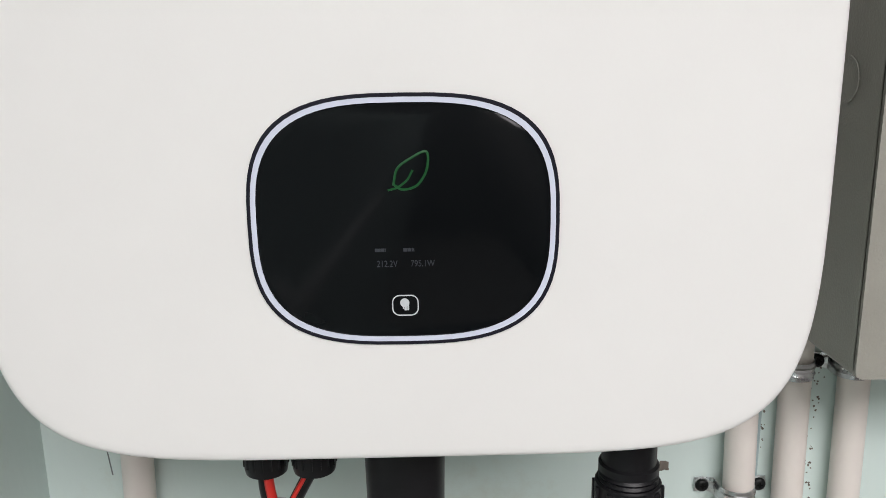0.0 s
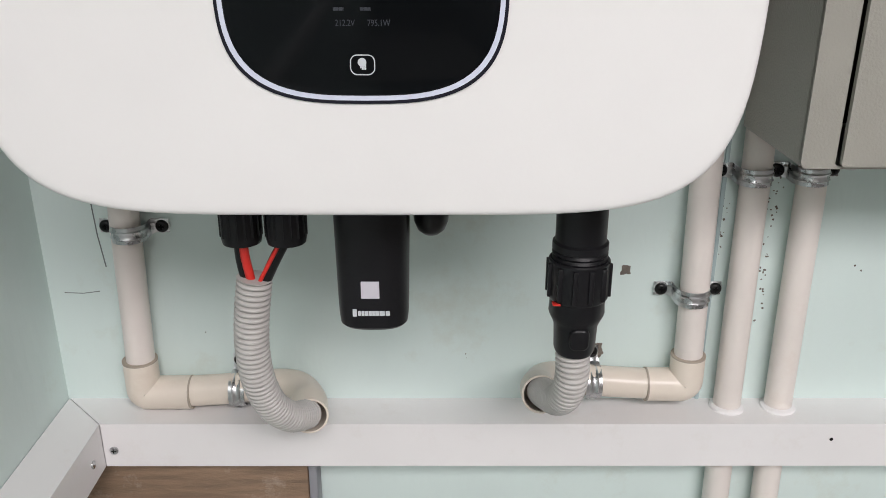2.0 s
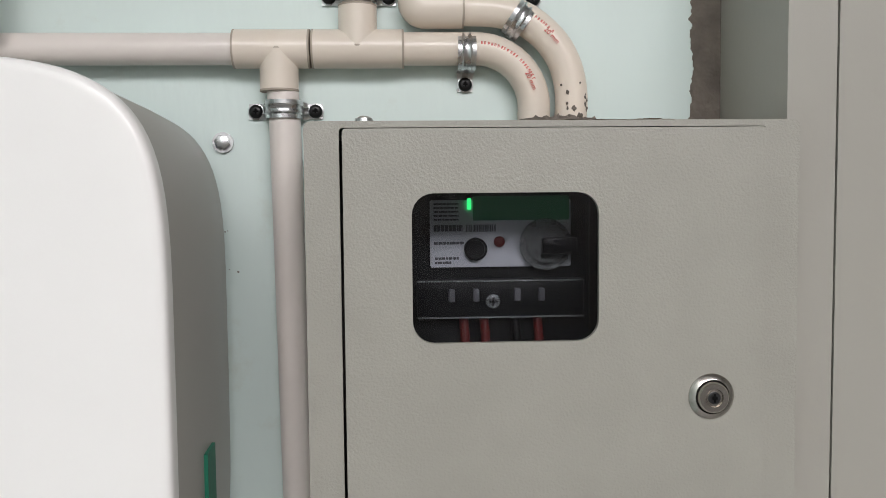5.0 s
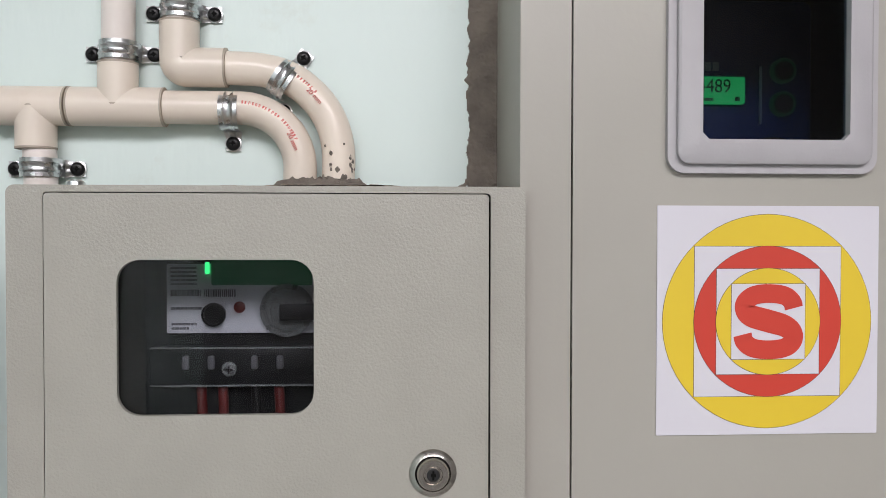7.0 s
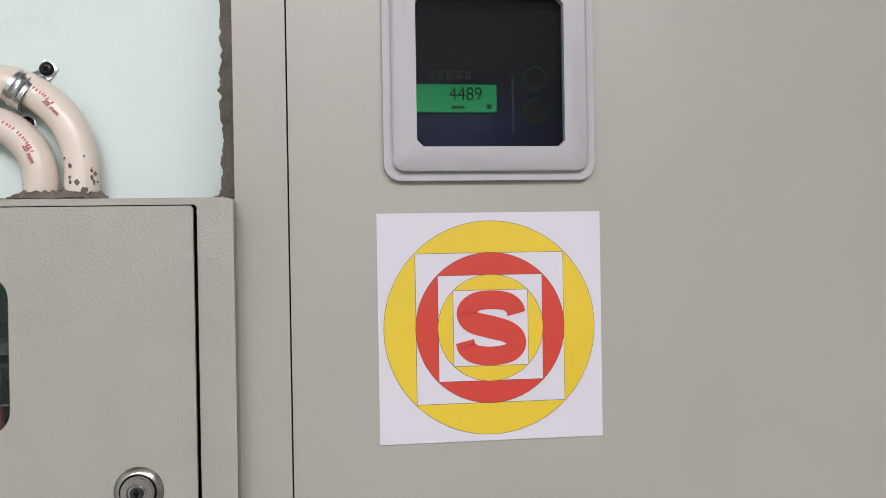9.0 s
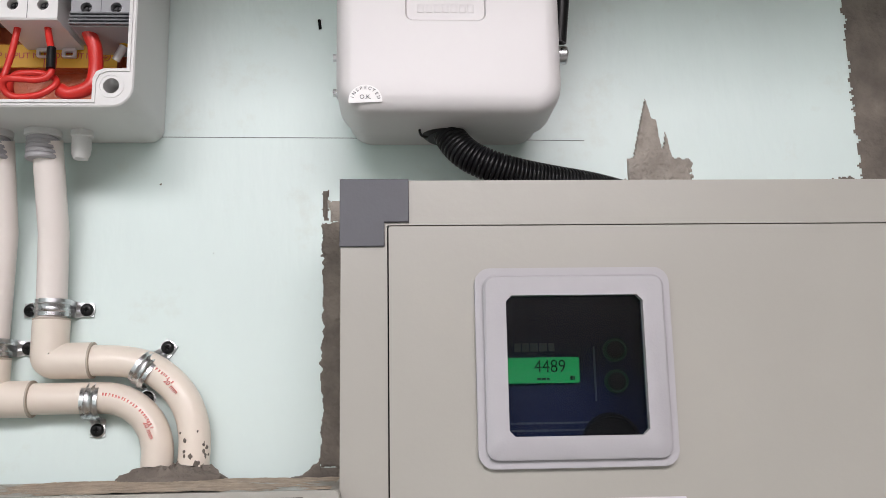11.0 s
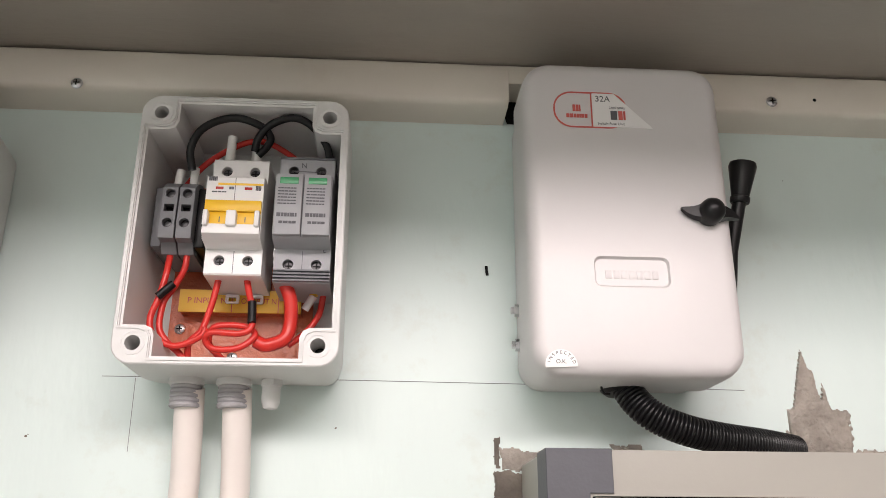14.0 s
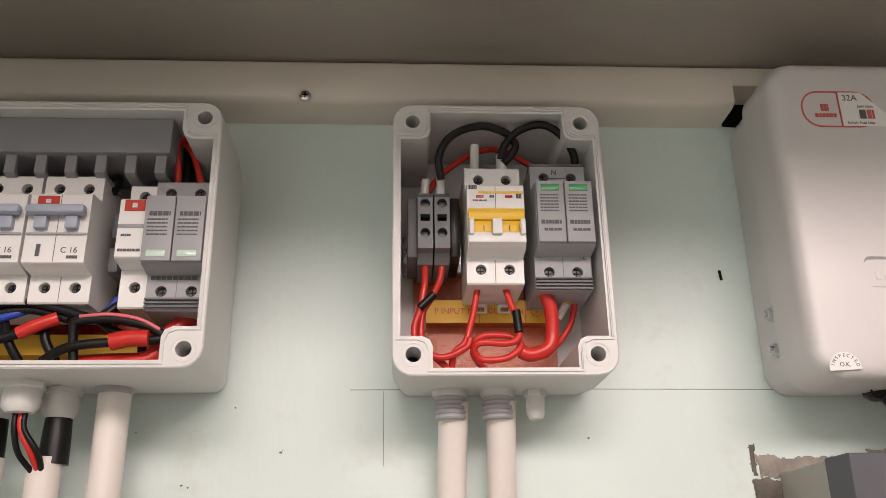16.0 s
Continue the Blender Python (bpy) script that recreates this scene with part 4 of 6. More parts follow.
# the energy meter behind its window
mset = made()
em = thing("energy_meter", "black energy meter with silver plate and green display", "meter")
part("case", slab(B(), 0.372, 1.600, 0.100, 0.110, 0.004, 0.519, 0.5424, 0.003), "meter", em)
pl = part("name_plate", slab(B(), 0.3725, 1.6210, 0.0760, 0.0360, 0.001, 0.5165, 0.5192), "plate", em, "silver-grey printed plate")
part("lcd", slab(B(), 0.3835, 1.6345, 0.0520, 0.0130, 0.001, 0.5158, 0.5170), "lcd_dim", em, "dim green display")
part("led", slab(B(), 0.3555, 1.6370, 0.0020, 0.0062, 0.0005, 0.5150, 0.5160), "led", em, "lit green indicator")
bm = B()
bars(bm, 0.3365, 0.3520, 1.6240, 0.0034, 0.5164, 8, 5)
bars(bm, 0.3365, 0.3530, 1.6160, 0.0014, 0.5164, 7, 6)
bars(bm, 0.3370, 0.3500, 1.6078, 0.0013, 0.5164, 5, 7)
bars(bm, 0.3370, 0.3460, 1.6055, 0.0013, 0.5164, 4, 8)
for k in range(5):
    bars(bm, 0.3365, 0.3500, 1.6370 - 0.0021 * k, 0.0009, 0.5164, 6, 20 + k)
part("print_bar", bm, "print", pl, "", False)
bm = B()
rnd = random.Random(3)
x = 0.3538
while x < 0.3695:
    w = rnd.uniform(0.0003, 0.0008)
    box(bm, x, x + w, 0.5162, 0.5166, 1.6220, 1.6258, 0)
    x += w + rnd.uniform(0.0003, 0.0006)
part("bar_code", bm, "print", pl, "", False)
pb = part("push_button", lathe(B(), (0.3588, 0.5165, 1.6128), (0, -1, 0), [(0.0062, 0), (0.0062, 0.003), (0.0050, 0.0036), (0.0048, 0.0015), (0.0010, 0.0015)], 24), "meter", em)
part("test_led", lathe(B(), (0.3718, 0.5165, 1.6165), (0, -1, 0), [(0.0031, 0), (0.0029, 0.001), (0.001, 0.0018)], 18), "shaded_red", em, "small dark red lens")
hub = part("seal_hub", lathe(B(), (0.3965, 0.5165, 1.6150), (0, -1, 0), [(0.0140, 0), (0.0138, 0.0035), (0.0118, 0.0045), (0.0112, 0.0020), (0.0100, 0.0020), (0.0098, 0.0052), (0.0082, 0.0056), (0.0078, 0.0025), (0.0062, 0.0025), (0.0060, 0.0070), (0.001, 0.0070)], 32), "clearp", em, "clear plastic seal hub")
for k in range(7):
    a = radians(20 + 51 * k)
    part("hub_lug", box(B(), 0.3965 + 0.0125 * math.cos(a) - 0.0012, 0.3965 + 0.0125 * math.cos(a) + 0.0012, 0.5108, 0.5160, 1.6150 + 0.0125 * math.sin(a) - 0.0012, 1.6150 + 0.0125 * math.sin(a) + 0.0012, 0.0004), "clearp", hub)
part("plug_bar", box(B(), 0.3935, 0.4120, 0.5055, 0.5110, 1.6105, 1.6190, 0.001), "meter", em)
part("terminal_cover", box(B(), 0.3270, 0.4170, 0.5110, 0.5190, 1.5760, 1.5965, 0.0015), "meter", em)
bm = B()
for z in (1.5765, 1.5960):
    box(bm, 0.3275, 0.4165, 0.5102, 0.5112, z - 0.0004, z + 0.0004, 0)
part("cover_edge", bm, "clearp", em)
for x in (0.3455, 0.3585, 0.3805, 0.3935):
    part("terminal_screw", slab(B(), x, 1.5885, 0.0034, 0.0070, 0.0012, 0.5085, 0.5112, 0.0006), "grey2", em)
screw_head("cover_screw", (0.3675, 0.5110, 1.5850), 0.0040, "clearp", em)
for x, mt in ((0.3520, "shaded_red"), (0.3630, "shaded_red"), (0.3800, "blackwire"), (0.3920, "shaded_red")):
    tagged(part("meter_tail", tube(B(), smooth_path([(x, 0.517, 1.578), (x + 0.001, 0.515, 1.560), (x + 0.002, 0.517, 1.52), (x, 0.520, 1.45)]), 0.0026, 10), mt), "insulated tail wire below the energy meter", "wire", "meter tails")

shift(mset, 0.0070, -0.0105, 0.0015)

# ---- large grey cabinet ----
CX0, CX1, CZ0, CZ1 = 0.5213, 1.082, 1.389, 1.8440
cmx, cmz, cw, ch = (CX0 + CX1) / 2, (CZ0 + CZ1) / 2, CX1 - CX0, CZ1 - CZ0
cab = thing("meter_cabinet", "large pale grey steel cabinet with dark corner caps", "cabinet")
bm = B()
ring(bm, rr(cmx, cmz, cw, ch, 0.002), rr(cmx, cmz, cw - 0.0508, ch - 0.0508, 0.001), 0.4735, WALL - 0.0008)
part("frame", bm, "powder2", cab)
WX, WZ, WS = 0.6475, 1.7405, 0.075
d2 = part("door", ring(B(), rr(cmx, cmz, cw - 0.0525, ch - 0.0525, 0.001), rr(WX, WZ, WS + 0.004, WS + 0.004, 0.001), 0.4728, 0.476), "powder2", cab)
part("door_shadow_gap", ring(B(), rr(cmx, cmz, cw - 0.046, ch - 0.046, 0.001), rr(cmx, cmz, cw - 0.056, ch - 0.056, 0.001), 0.4775, 0.481), "dark", cab)
S = 0.0375
W_, W2 = 0.024, S
for sx, sz, cx_, cz_ in ((1, -1, CX0, CZ1), (1, 1, CX0, CZ0), (-1, -1, CX1, CZ1), (-1, 1, CX1, CZ0)):
    cap_pts = [(-0.0006, -0.0006), (W2, -0.0006), (W2, W_), (W_, W_), (W_, W2), (-0.0006, W2)]
    pts = [(cx_ + sx * a, cz_ + sz * b_) for a, b_ in cap_pts]
    part("corner_cap", loft(B(), [at(pts, 0.50), at(pts, 0.4722), at([(cx_ + sx * (a + (0.0004 if a < 0.01 else -0.0004)), cz_ + sz * (b_ + (0.0004 if b_ < 0.01 else -0.0004))) for a, b_ in cap_pts], 0.4717)]), "corner", cab, "dark grey plastic corner cap")
def chamfered(cx, cz, w, h, c, k=6):
    """A rectangle with cut corners, with as many points as rr."""
    pts = []
    for sx, sz in ((1, 1), (-1, 1), (-1, -1), (1, -1)):
        a, b_ = (cx + sx * w / 2, cz + sz * (h / 2 - c)), (cx + sx * (w / 2 - c), cz + sz * h / 2)
        if sx * sz < 0:
            a, b_ = b_, a
        pts += [(a[0] + (b_[0] - a[0]) * i / k, a[1] + (b_[1] - a[1]) * i / k) for i in range(k + 1)]
    return pts


# viewing window with its stepped bezel
bez = part("bezel", ring(B(), rr(WX, WZ - 0.0005, 0.1070, 0.1065, 0.0085), chamfered(WX, WZ, WS, WS, 0.0030), 0.4690, 0.4727), "bezel", cab, "pale grey moulded window bezel")
bm = B()
out_, mid_, inn_ = rr(WX, WZ - 0.0005, 0.0985, 0.0975, 0.006), rr(WX, WZ - 0.0003, 0.0960, 0.0950, 0.005), chamfered(WX, WZ, WS - 0.0005, WS - 0.0005, 0.0032)
loft(bm, [at(out_, 0.4689), at(out_, 0.4660), at(mid_, 0.4650), at(inn_, 0.4650), at(inn_, 0.4689)], closed=True)
part("bezel_step", bm, "bezel", bez)
part("window_pane", slab(B(), WX, WZ, WS + 0.001, WS + 0.001, 0.001, 0.4698, 0.4712), "tint", bez, "dark tinted window pane").visible_shadow = False
part("inner_box", slab(B(), cmx, cmz, cw - 0.05, ch - 0.05, 0.002, WALL - 0.006, WALL - 0.002), "meter", cab)
# small meter behind the tinted window
nm = thing("energy_meter", "dark blue energy meter with lit green display", "meter")
part("case", slab(B(), 0.640, 1.715, 0.12, 0.15, 0.006, 0.507, 0.5145, 0.004), "navy", nm)
part("lcd", slab(B(), 0.6290, 1.7355, 0.0560, 0.0158, 0.001, 0.5035, 0.507), "lcd", nm, "lit green display")
words("reading", "4489", 0.6385, 0.5032, 1.7375, 0.0112, "lcdtext", nm, 0.0001, squeeze=0.9)
part("reading_bar", bars(bars(B(), 0.6300, 0.6380, 1.7300, 0.0016, 0.5033, 3, 2), 0.6510, 0.6540, 1.7305, 0.0026, 0.5033, 1, 3), "lcdtext", nm, "", False)
part("brand_bar", bars(B(), 0.6170, 0.6430, 1.7500, 0.0052, 0.5068, 5, 5), "duct", nm, "faint printed brand mark", False)
bm = B()
for k in range(4):
    bars(bm, 0.6060, 0.6640, 1.7030 - 0.0045 * k, 0.0013, 0.5068, 11, 40 + k)
part("print_bar", bm, "duct", nm, "", False)
# collars glow faintly, painting the green light on the button edges
for z in (1.7475, 1.7280):
    part("button_collar", lathe(B(), (0.6805, 0.507, z), (0, -1, 0), [(0.0074, 0), (0.0074, 0.004), (0.0066, 0.0052), (0.0062, 0.003), (0.002, 0.003)], 28), "lcd_dim", part("push_button", lathe(B(), (0.6805, 0.5045, z), (0, -1, 0), [(0.0058, 0), (0.0054, 0.002), (0.002, 0.0025)], 28), "meter", nm), "collar with a faint green glow")
part("seal_ring", lathe(B(), (0.6760, 0.507, 1.6900), (0, -1, 0), [(0.019, 0), (0.018, 0.004), (0.0165, 0.004), (0.016, 0.001), (0.002, 0.001)], 32), "meter", nm)
nm.location = (0.0085, 0.043, 0.0055)
part("case_edge", box(B(), 0.6668, 0.6676, 0.5040, 0.507, 1.716, 1.750, 0.0003), "toggle", nm)

# paper sign with nested circles and squares
ps = thing("paper_sign", "white paper sign with yellow and red ring pattern", "sign")
PX, PZ = 0.6465, 1.6128
sheet = part("sheet", slab(B(), 0.6470, 1.6133, 0.1140, 0.1150, 0.0005, 0.4720, 0.4727), "paper", ps)


def disc(name, r, y, mt):
    t = part(name, lathe(B(), (PX, 0.4719, PZ), (0, -1, 0), [(r, 0), (r, y)], 72), mt, ps)
    part("outline", lathe(B(), (PX, 0.4719, PZ), (0, -1, 0), [(r + 0.0002, 0), (r + 0.0002, y - 0.00006)], 72), "line", t)


def square(name, s, y, mt):
    t = part(name, slab(B(), PX, PZ, s, s, 0.00002, 0.4719 - y, 0.4719, k=1), mt, ps, "", False)
    part("outline", slab(B(), PX, PZ, s + 0.0004, s + 0.0004, 0.00002, 0.4719 - y + 0.00006, 0.4719, k=1), "line", t, "", False)


disc("outer_disc", 0.0537, 0.0002, "yellow")
square("outer_square", 0.0752, 0.0004, "paper")
disc("middle_disc", 0.0378, 0.0006, "red")
square("middle_square", 0.0529, 0.0008, "paper")
disc("inner_disc", 0.0267, 0.0010, "yellow")
square("inner_square", 0.0378, 0.0012, "paper")
bm = B()
curve = smooth_path([(0.0128, 0, 0.0066), (0.0118, 0, 0.0098), (0.0078, 0, 0.0128), (0.0000, 0, 0.0138), (-0.0072, 0, 0.0129), (-0.0114, 0, 0.0098), (-0.0118, 0, 0.0060), (-0.0086, 0, 0.0028), (0.0000, 0, 0.0003), (0.0082, 0, -0.0022), (0.0122, 0, -0.0056), (0.0122, 0, -0.0098), (0.0082, 0, -0.0129), (0.0000, 0, -0.0139), (-0.0078, 0, -0.0129), (-0.0120, 0, -0.0098), (-0.0130, 0, -0.0064)], 8)
rings = []
for i, p in enumerate(curve):
    d = (curve[min(i + 1, len(curve) - 1)] - curve[max(i - 1, 0)]).normalized()
    nrm = Vector((d.z, 0, -d.x))
    f = i / (len(curve) - 1)
    hw = 0.0046 + 0.0010 * math.exp(-((f - 0.5) / 0.13) ** 2)
    a, b_ = p + nrm * hw, p - nrm * hw
    rings.append([(PX + q.x * 1.02, y, PZ + q.z * 1.02) for q, y in ((a, 0.4719), (a, 0.4705), (b_, 0.4705), (b_, 0.4719))])
loft(bm, rings)
part("letter_shape", bm, "red", ps, "", False)

# ---- switch fuse unit ----
sf = thing("switch_fuse_unit", "pale enamelled steel switch fuse unit with black lever", "switch")
SX, SZ, SW, SH = 0.5840, 1.9972, 0.1345, 0.2175
part("body", slab(B(), SX, SZ, SW - 0.008, SH - 0.010, 0.016, 0.515, WALL - 0.0008, 0.001), "sfu", sf)
bm = B()
loft(bm, [at(rr(SX, SZ, SW - 2 * d, SH - 2 * d, 0.019 - d, 10), y) for y, d in ((0.528, 0.0), (0.496, 0.0), (0.490, 0.0008), (0.486, 0.0028), (0.4838, 0.006), (0.4832, 0.010))])
lid = part("lid", bm, "sfu", sf)
cut(lid, loft(B(), [at(rr(SX - 0.002, 1.9545, w, h, q, 6), y) for w, h, q, y in ((0.0480, 0.0200, 0.0045, 0.4802), (0.0480, 0.0200, 0.0045, 0.4833), (0.0462, 0.0172, 0.004, 0.4852))]))
for k in range(7):
    part("embossed_mark", box(B(), 0.5652 + 0.0050 * k, 0.5690 + 0.0050 * k, 0.48485, 0.4854, 1.9503, 1.9557, 0.0002), "sfu", lid)
lab = part("rating_label", ring(B(), rr(0.5615, 2.0680, 0.0500, 0.0270, 0.0125, 8), rr(0.5615, 2.0680, 0.0478, 0.0248, 0.0114, 8), 0.4829, 0.4833), "redtext", lid, "red and white rating label")
pts = [(0.5630, 2.0805), (0.5780, 2.0805), (0.6030, 2.0555), (0.5630, 2.0555)]
part("white_field", loft(B(), [at(pts, 0.4833), at(pts, 0.4827)]), "devwhite", lab, "", False)
part("divider", box(B(), 0.5618, 0.5626, 0.4825, 0.4833, 2.0555, 2.0805, 0), "redtext", lab, "", False)
words("rating", "32A", 0.5700, 0.4826, 2.0762, 0.0062, "print", lab, 0.0001)
words("rating", "240V 50Hz", 0.5795, 0.4826, 2.0698, 0.0024, "print", lab, 0.0001)
words("rating", "Switch Fuse Unit", 0.5750, 0.4826, 2.0578, 0.0027, "print", lab, 0.0001)
part("series_bar", bars(B(), 0.5750, 0.5800, 2.0642, 0.0066, 0.4826, 1, 2), "print", lab, "", False)
part("series_bar", bars(B(), 0.5802, 0.5852, 2.0642, 0.0066, 0.4825, 1, 3), "redtext", lab, "", False)
part("brand_bar", bars(B(), 0.5450, 0.5595, 2.0632, 0.0028, 0.4828, 6, 6), "redtext", lab, "", False)
part("brand_mark", bars(B(), 0.5495, 0.5550, 2.0690, 0.0050, 0.4828, 2, 9), "redtext", lab, "", False)
st = part("inspection_sticker", lathe(B(), (0.5345, 0.4834, 1.8945), (0, -1, 0), [(0.0098, 0), (0.0098, 0.0004)], 40), "devwhite", lid, "half-round white inspection sticker")
bmx = bmesh.new()
bmx.from_mesh(st.data)
bmesh.ops.bisect_plane(bmx, geom=bmx.verts[:] + bmx.edges[:] + bmx.faces[:], plane_co=(0.5345, 0.48, 1.8935), plane_no=(0.05, 0, -1), clear_outer=True)
bmx.to_mesh(st.data)
bmx.free()
for k, chx in enumerate("INSPECTED"):
    a = radians(165 - 150 * k / 8)
    words("letter", chx, 0.5345 + 0.0078 * math.cos(a), 0.4829, 1.8945 + 0.0078 * math.sin(a), 0.0028, "print", st, 0.0001, turn=90 - math.degrees(a))
words("letter", "O.K.", 0.5345, 0.4829, 1.8967, 0.0036, "print", st, 0.0001)
kn = part("knob", lathe(B(), (0.6345, 0.4835, 1.9945), (0, -1, 0), [(0.0080, 0), (0.0084, 0.005), (0.0080, 0.010), (0.0062, 0.0135), (0.0030, 0.0152), (0.0005, 0.0155)], 28), "rubber", lid, "black two-winged door knob")
for s in (-1, 1):
    bm = B()
    rings = []
    for k in range(7):
        f = k / 6
        cx_, cz_ = 0.6345 + s * (0.005 + 0.0135 * f), 1.9945 - s * (0.0005 - 0.0015 * math.sin(math.pi * f)) - s * 0.002 * f + (0.0 if s < 0 else -0.0010) * f
        hw = 0.0052 * (1 - f) ** 0.7 + 0.0008
        rings.append([(cx_, y, cz_ + z) for y, z in ((0.4815, -hw), (0.4755 + 0.003 * f, -hw * 0.8), (0.4755 + 0.003 * f, hw * 0.8), (0.4815, hw))])
    loft(bm, rings)
    part("wing", bm, "rubber", kn)
lev = part("lever", tube(B(), [(0.6555, 0.515, 1.945), (0.6585, 0.510, 1.98), (0.6660, 0.503, 2.016)], 0.0046, 14), "rubber", sf, "black side lever")
part("grip", lathe(B(), (0.6655, 0.5035, 2.012), (0.14, -0.13, 1), [(0.0060, 0), (0.0066, 0.001), (0.0066, 0.004), (0.0058, 0.0045), (0.0094, 0.026), (0.0088, 0.0285), (0.0055, 0.029), (0.0050, 0.027)], 24), "rubber", lev)
part("lever_hub", lathe(B(), (0.6460, 0.5245, 1.9408), (1, 0, 0), [(0.0075, 0), (0.0075, 0.006), (0.0060, 0.0065), (0.0060, 0.0152), (0.0052, 0.0162)], 24), "steel", sf, "turned steel lever hub")
for z in (1.9415, 1.9180):
    b_ = part("earth_bolt", lathe(B(), (0.5205, 0.532, z), (-1, 0, 0), [(0.0052, 0), (0.0052, 0.003), (0.0042, 0.0032), (0.0042, 0.0062), (0.0025, 0.0064), (0.0025, 0.0085)], 6), "steel", sf, "zinc hex bolt")
    part("washer", lathe(B(), (0.5200, 0.532, z), (-1, 0, 0), [(0.0062, 0), (0.0062, 0.0015)], 20), "steel", b_)

# ---- breaker boxes ----


def inner_outline(cx, cz, w, h, boss, k=6):
    """The mouth of a box whose corners are taken by screw bosses."""
    pts = []
    for sx, sz, a0 in ((1, 1, 0), (-1, 1, 90), (-1, -1, 180), (1, -1, 270)):
        px, pz = cx + sx * w / 2, cz + sz * h / 2
        e = boss * 0.32
        ring_ = [(px, pz - sz * boss), (px - sx * (boss - e), pz - sz * boss), (px - sx * (boss - e * 0.3), pz - sz * (boss - e * 0.3) * 1.0), (px - sx * boss, pz - sz * (boss - e)), (px - sx * boss, pz)]
        ring_ = [ring_[0], ((ring_[0][0] + ring_[1][0]) / 2, ring_[0][1])] + ring_[1:4] + [(ring_[4][0], (ring_[3][1] + ring_[4][1]) / 2), ring_[4]]
        if sx * sz < 0:
            ring_ = ring_[::-1]
        pts += ring_
    return pts


def open_box(name, cx, cz, w, h, y0, label, boss=0.0200, inset=0.0108):
    t = thing(name, label, "breaker box", "open breaker boxes")
    shell = B()
    o = [rr(cx, cz, w - 2 * d, h - 2 * d, 0.0125 - d) for d in (0.0035, 0.0, 0.0, 0.0008)]
    inn = inner_outline(cx, cz, w - 0.0072, h - 0.0072, boss - 0.0036)
    inn2 = inner_outline(cx, cz, w - 0.0100, h - 0.0100, boss - 0.0036)
    yb = WALL - 0.0009
    loft(shell, [at(o[0], yb), at(o[1], yb - 0.03), at(o[2], y0 + 0.0008), at(o[3], y0), at(inn, y0), at(inn, y0 + 0.0015), at(inn2, y0 + 0.0017), at(inn2, yb - 0.003)], cap=(True, True))
    body = part("body", shell, "abs", t)
    holes = B()
    spots = [(cx + sx * (w / 2 - inset), cz + sz * (h / 2 - inset)) for sx in (-1, 1) for sz in (-1, 1)]
    for x, z in spots:
        lathe(holes, (x, y0 - 0.002, z), (0, 1, 0), [(0.0046, 0), (0.0046, 0.030)], 20)
    cut(body, holes)
    for x, z in spots:
        part("screw_well", lathe(B(), (x, y0 + 0.0275, z), (0, -1, 0), [(0.0045, 0), (0.0045, 0.0012)], 16), "meter", body)
        bm = ring(B(), [(x + 0.0074 * math.cos(2 * math.pi * i / 24), z + 0.0074 * math.sin(2 * math.pi * i / 24)) for i in range(24)], [(x + 0.0064 * math.cos(2 * math.pi * i / 24), z + 0.0064 * math.sin(2 * math.pi * i / 24)) for i in range(24)], y0 - 0.0004, y0 + 0.0002)
        part("boss_lip", bm, "abs", body)
    lip = ring(B(), [(a, b_) for a, b_ in inner_outline(cx, cz, w - 0.0045, h - 0.0045, boss - 0.0036)], [(a, b_) for a, b_ in inner_outline(cx, cz, w - 0.0058, h - 0.0058, boss - 0.0036)], y0 - 0.0009, y0 + 0.0004)
    part("seal_lip", lip, "abs", body)
    return t


def gland(parent_name, x, y, z, r, label, ridged=False, material="abs"):
    t = thing("cable_gland", label, "cable gland", "cable glands")
    part("hex_nut", lathe(B(), (x, y, z), (0, 0, -1), [(r * 1.22, 0), (r * 1.25, 0.0006), (r * 1.25, 0.0046), (r * 1.15, 0.0052)], 6 if not ridged else 24), material, t)
    if ridged:
        prof = []
        for k in range(5):
            prof += [(r, 0.005 + 0.0028 * k), (r * 1.09, 0.0056 + 0.0028 * k), (r * 1.09, 0.0070 + 0.0028 * k)]
        prof += [(r, 0.0192)]
        part("thread", lathe(B(), (x, y, z), (0, 0, -1), prof, 24), "bezel", t)
    else:
        part("dome_nut", lathe(B(), (x, y, z - 0.004), (0, 0, -1), [(r, 0), (r * 1.02, 0.008), (r * 0.98, 0.0115), (r * 0.75, 0.0148), (r * 0.4, 0.0152)], 12), material, t)
    return t


def wire(name, pts, r, material, label, n=10):
    return tagged(part(name, tube(B(), smooth_path(pts, 7), r, n), material), label, "wire", "box wiring")


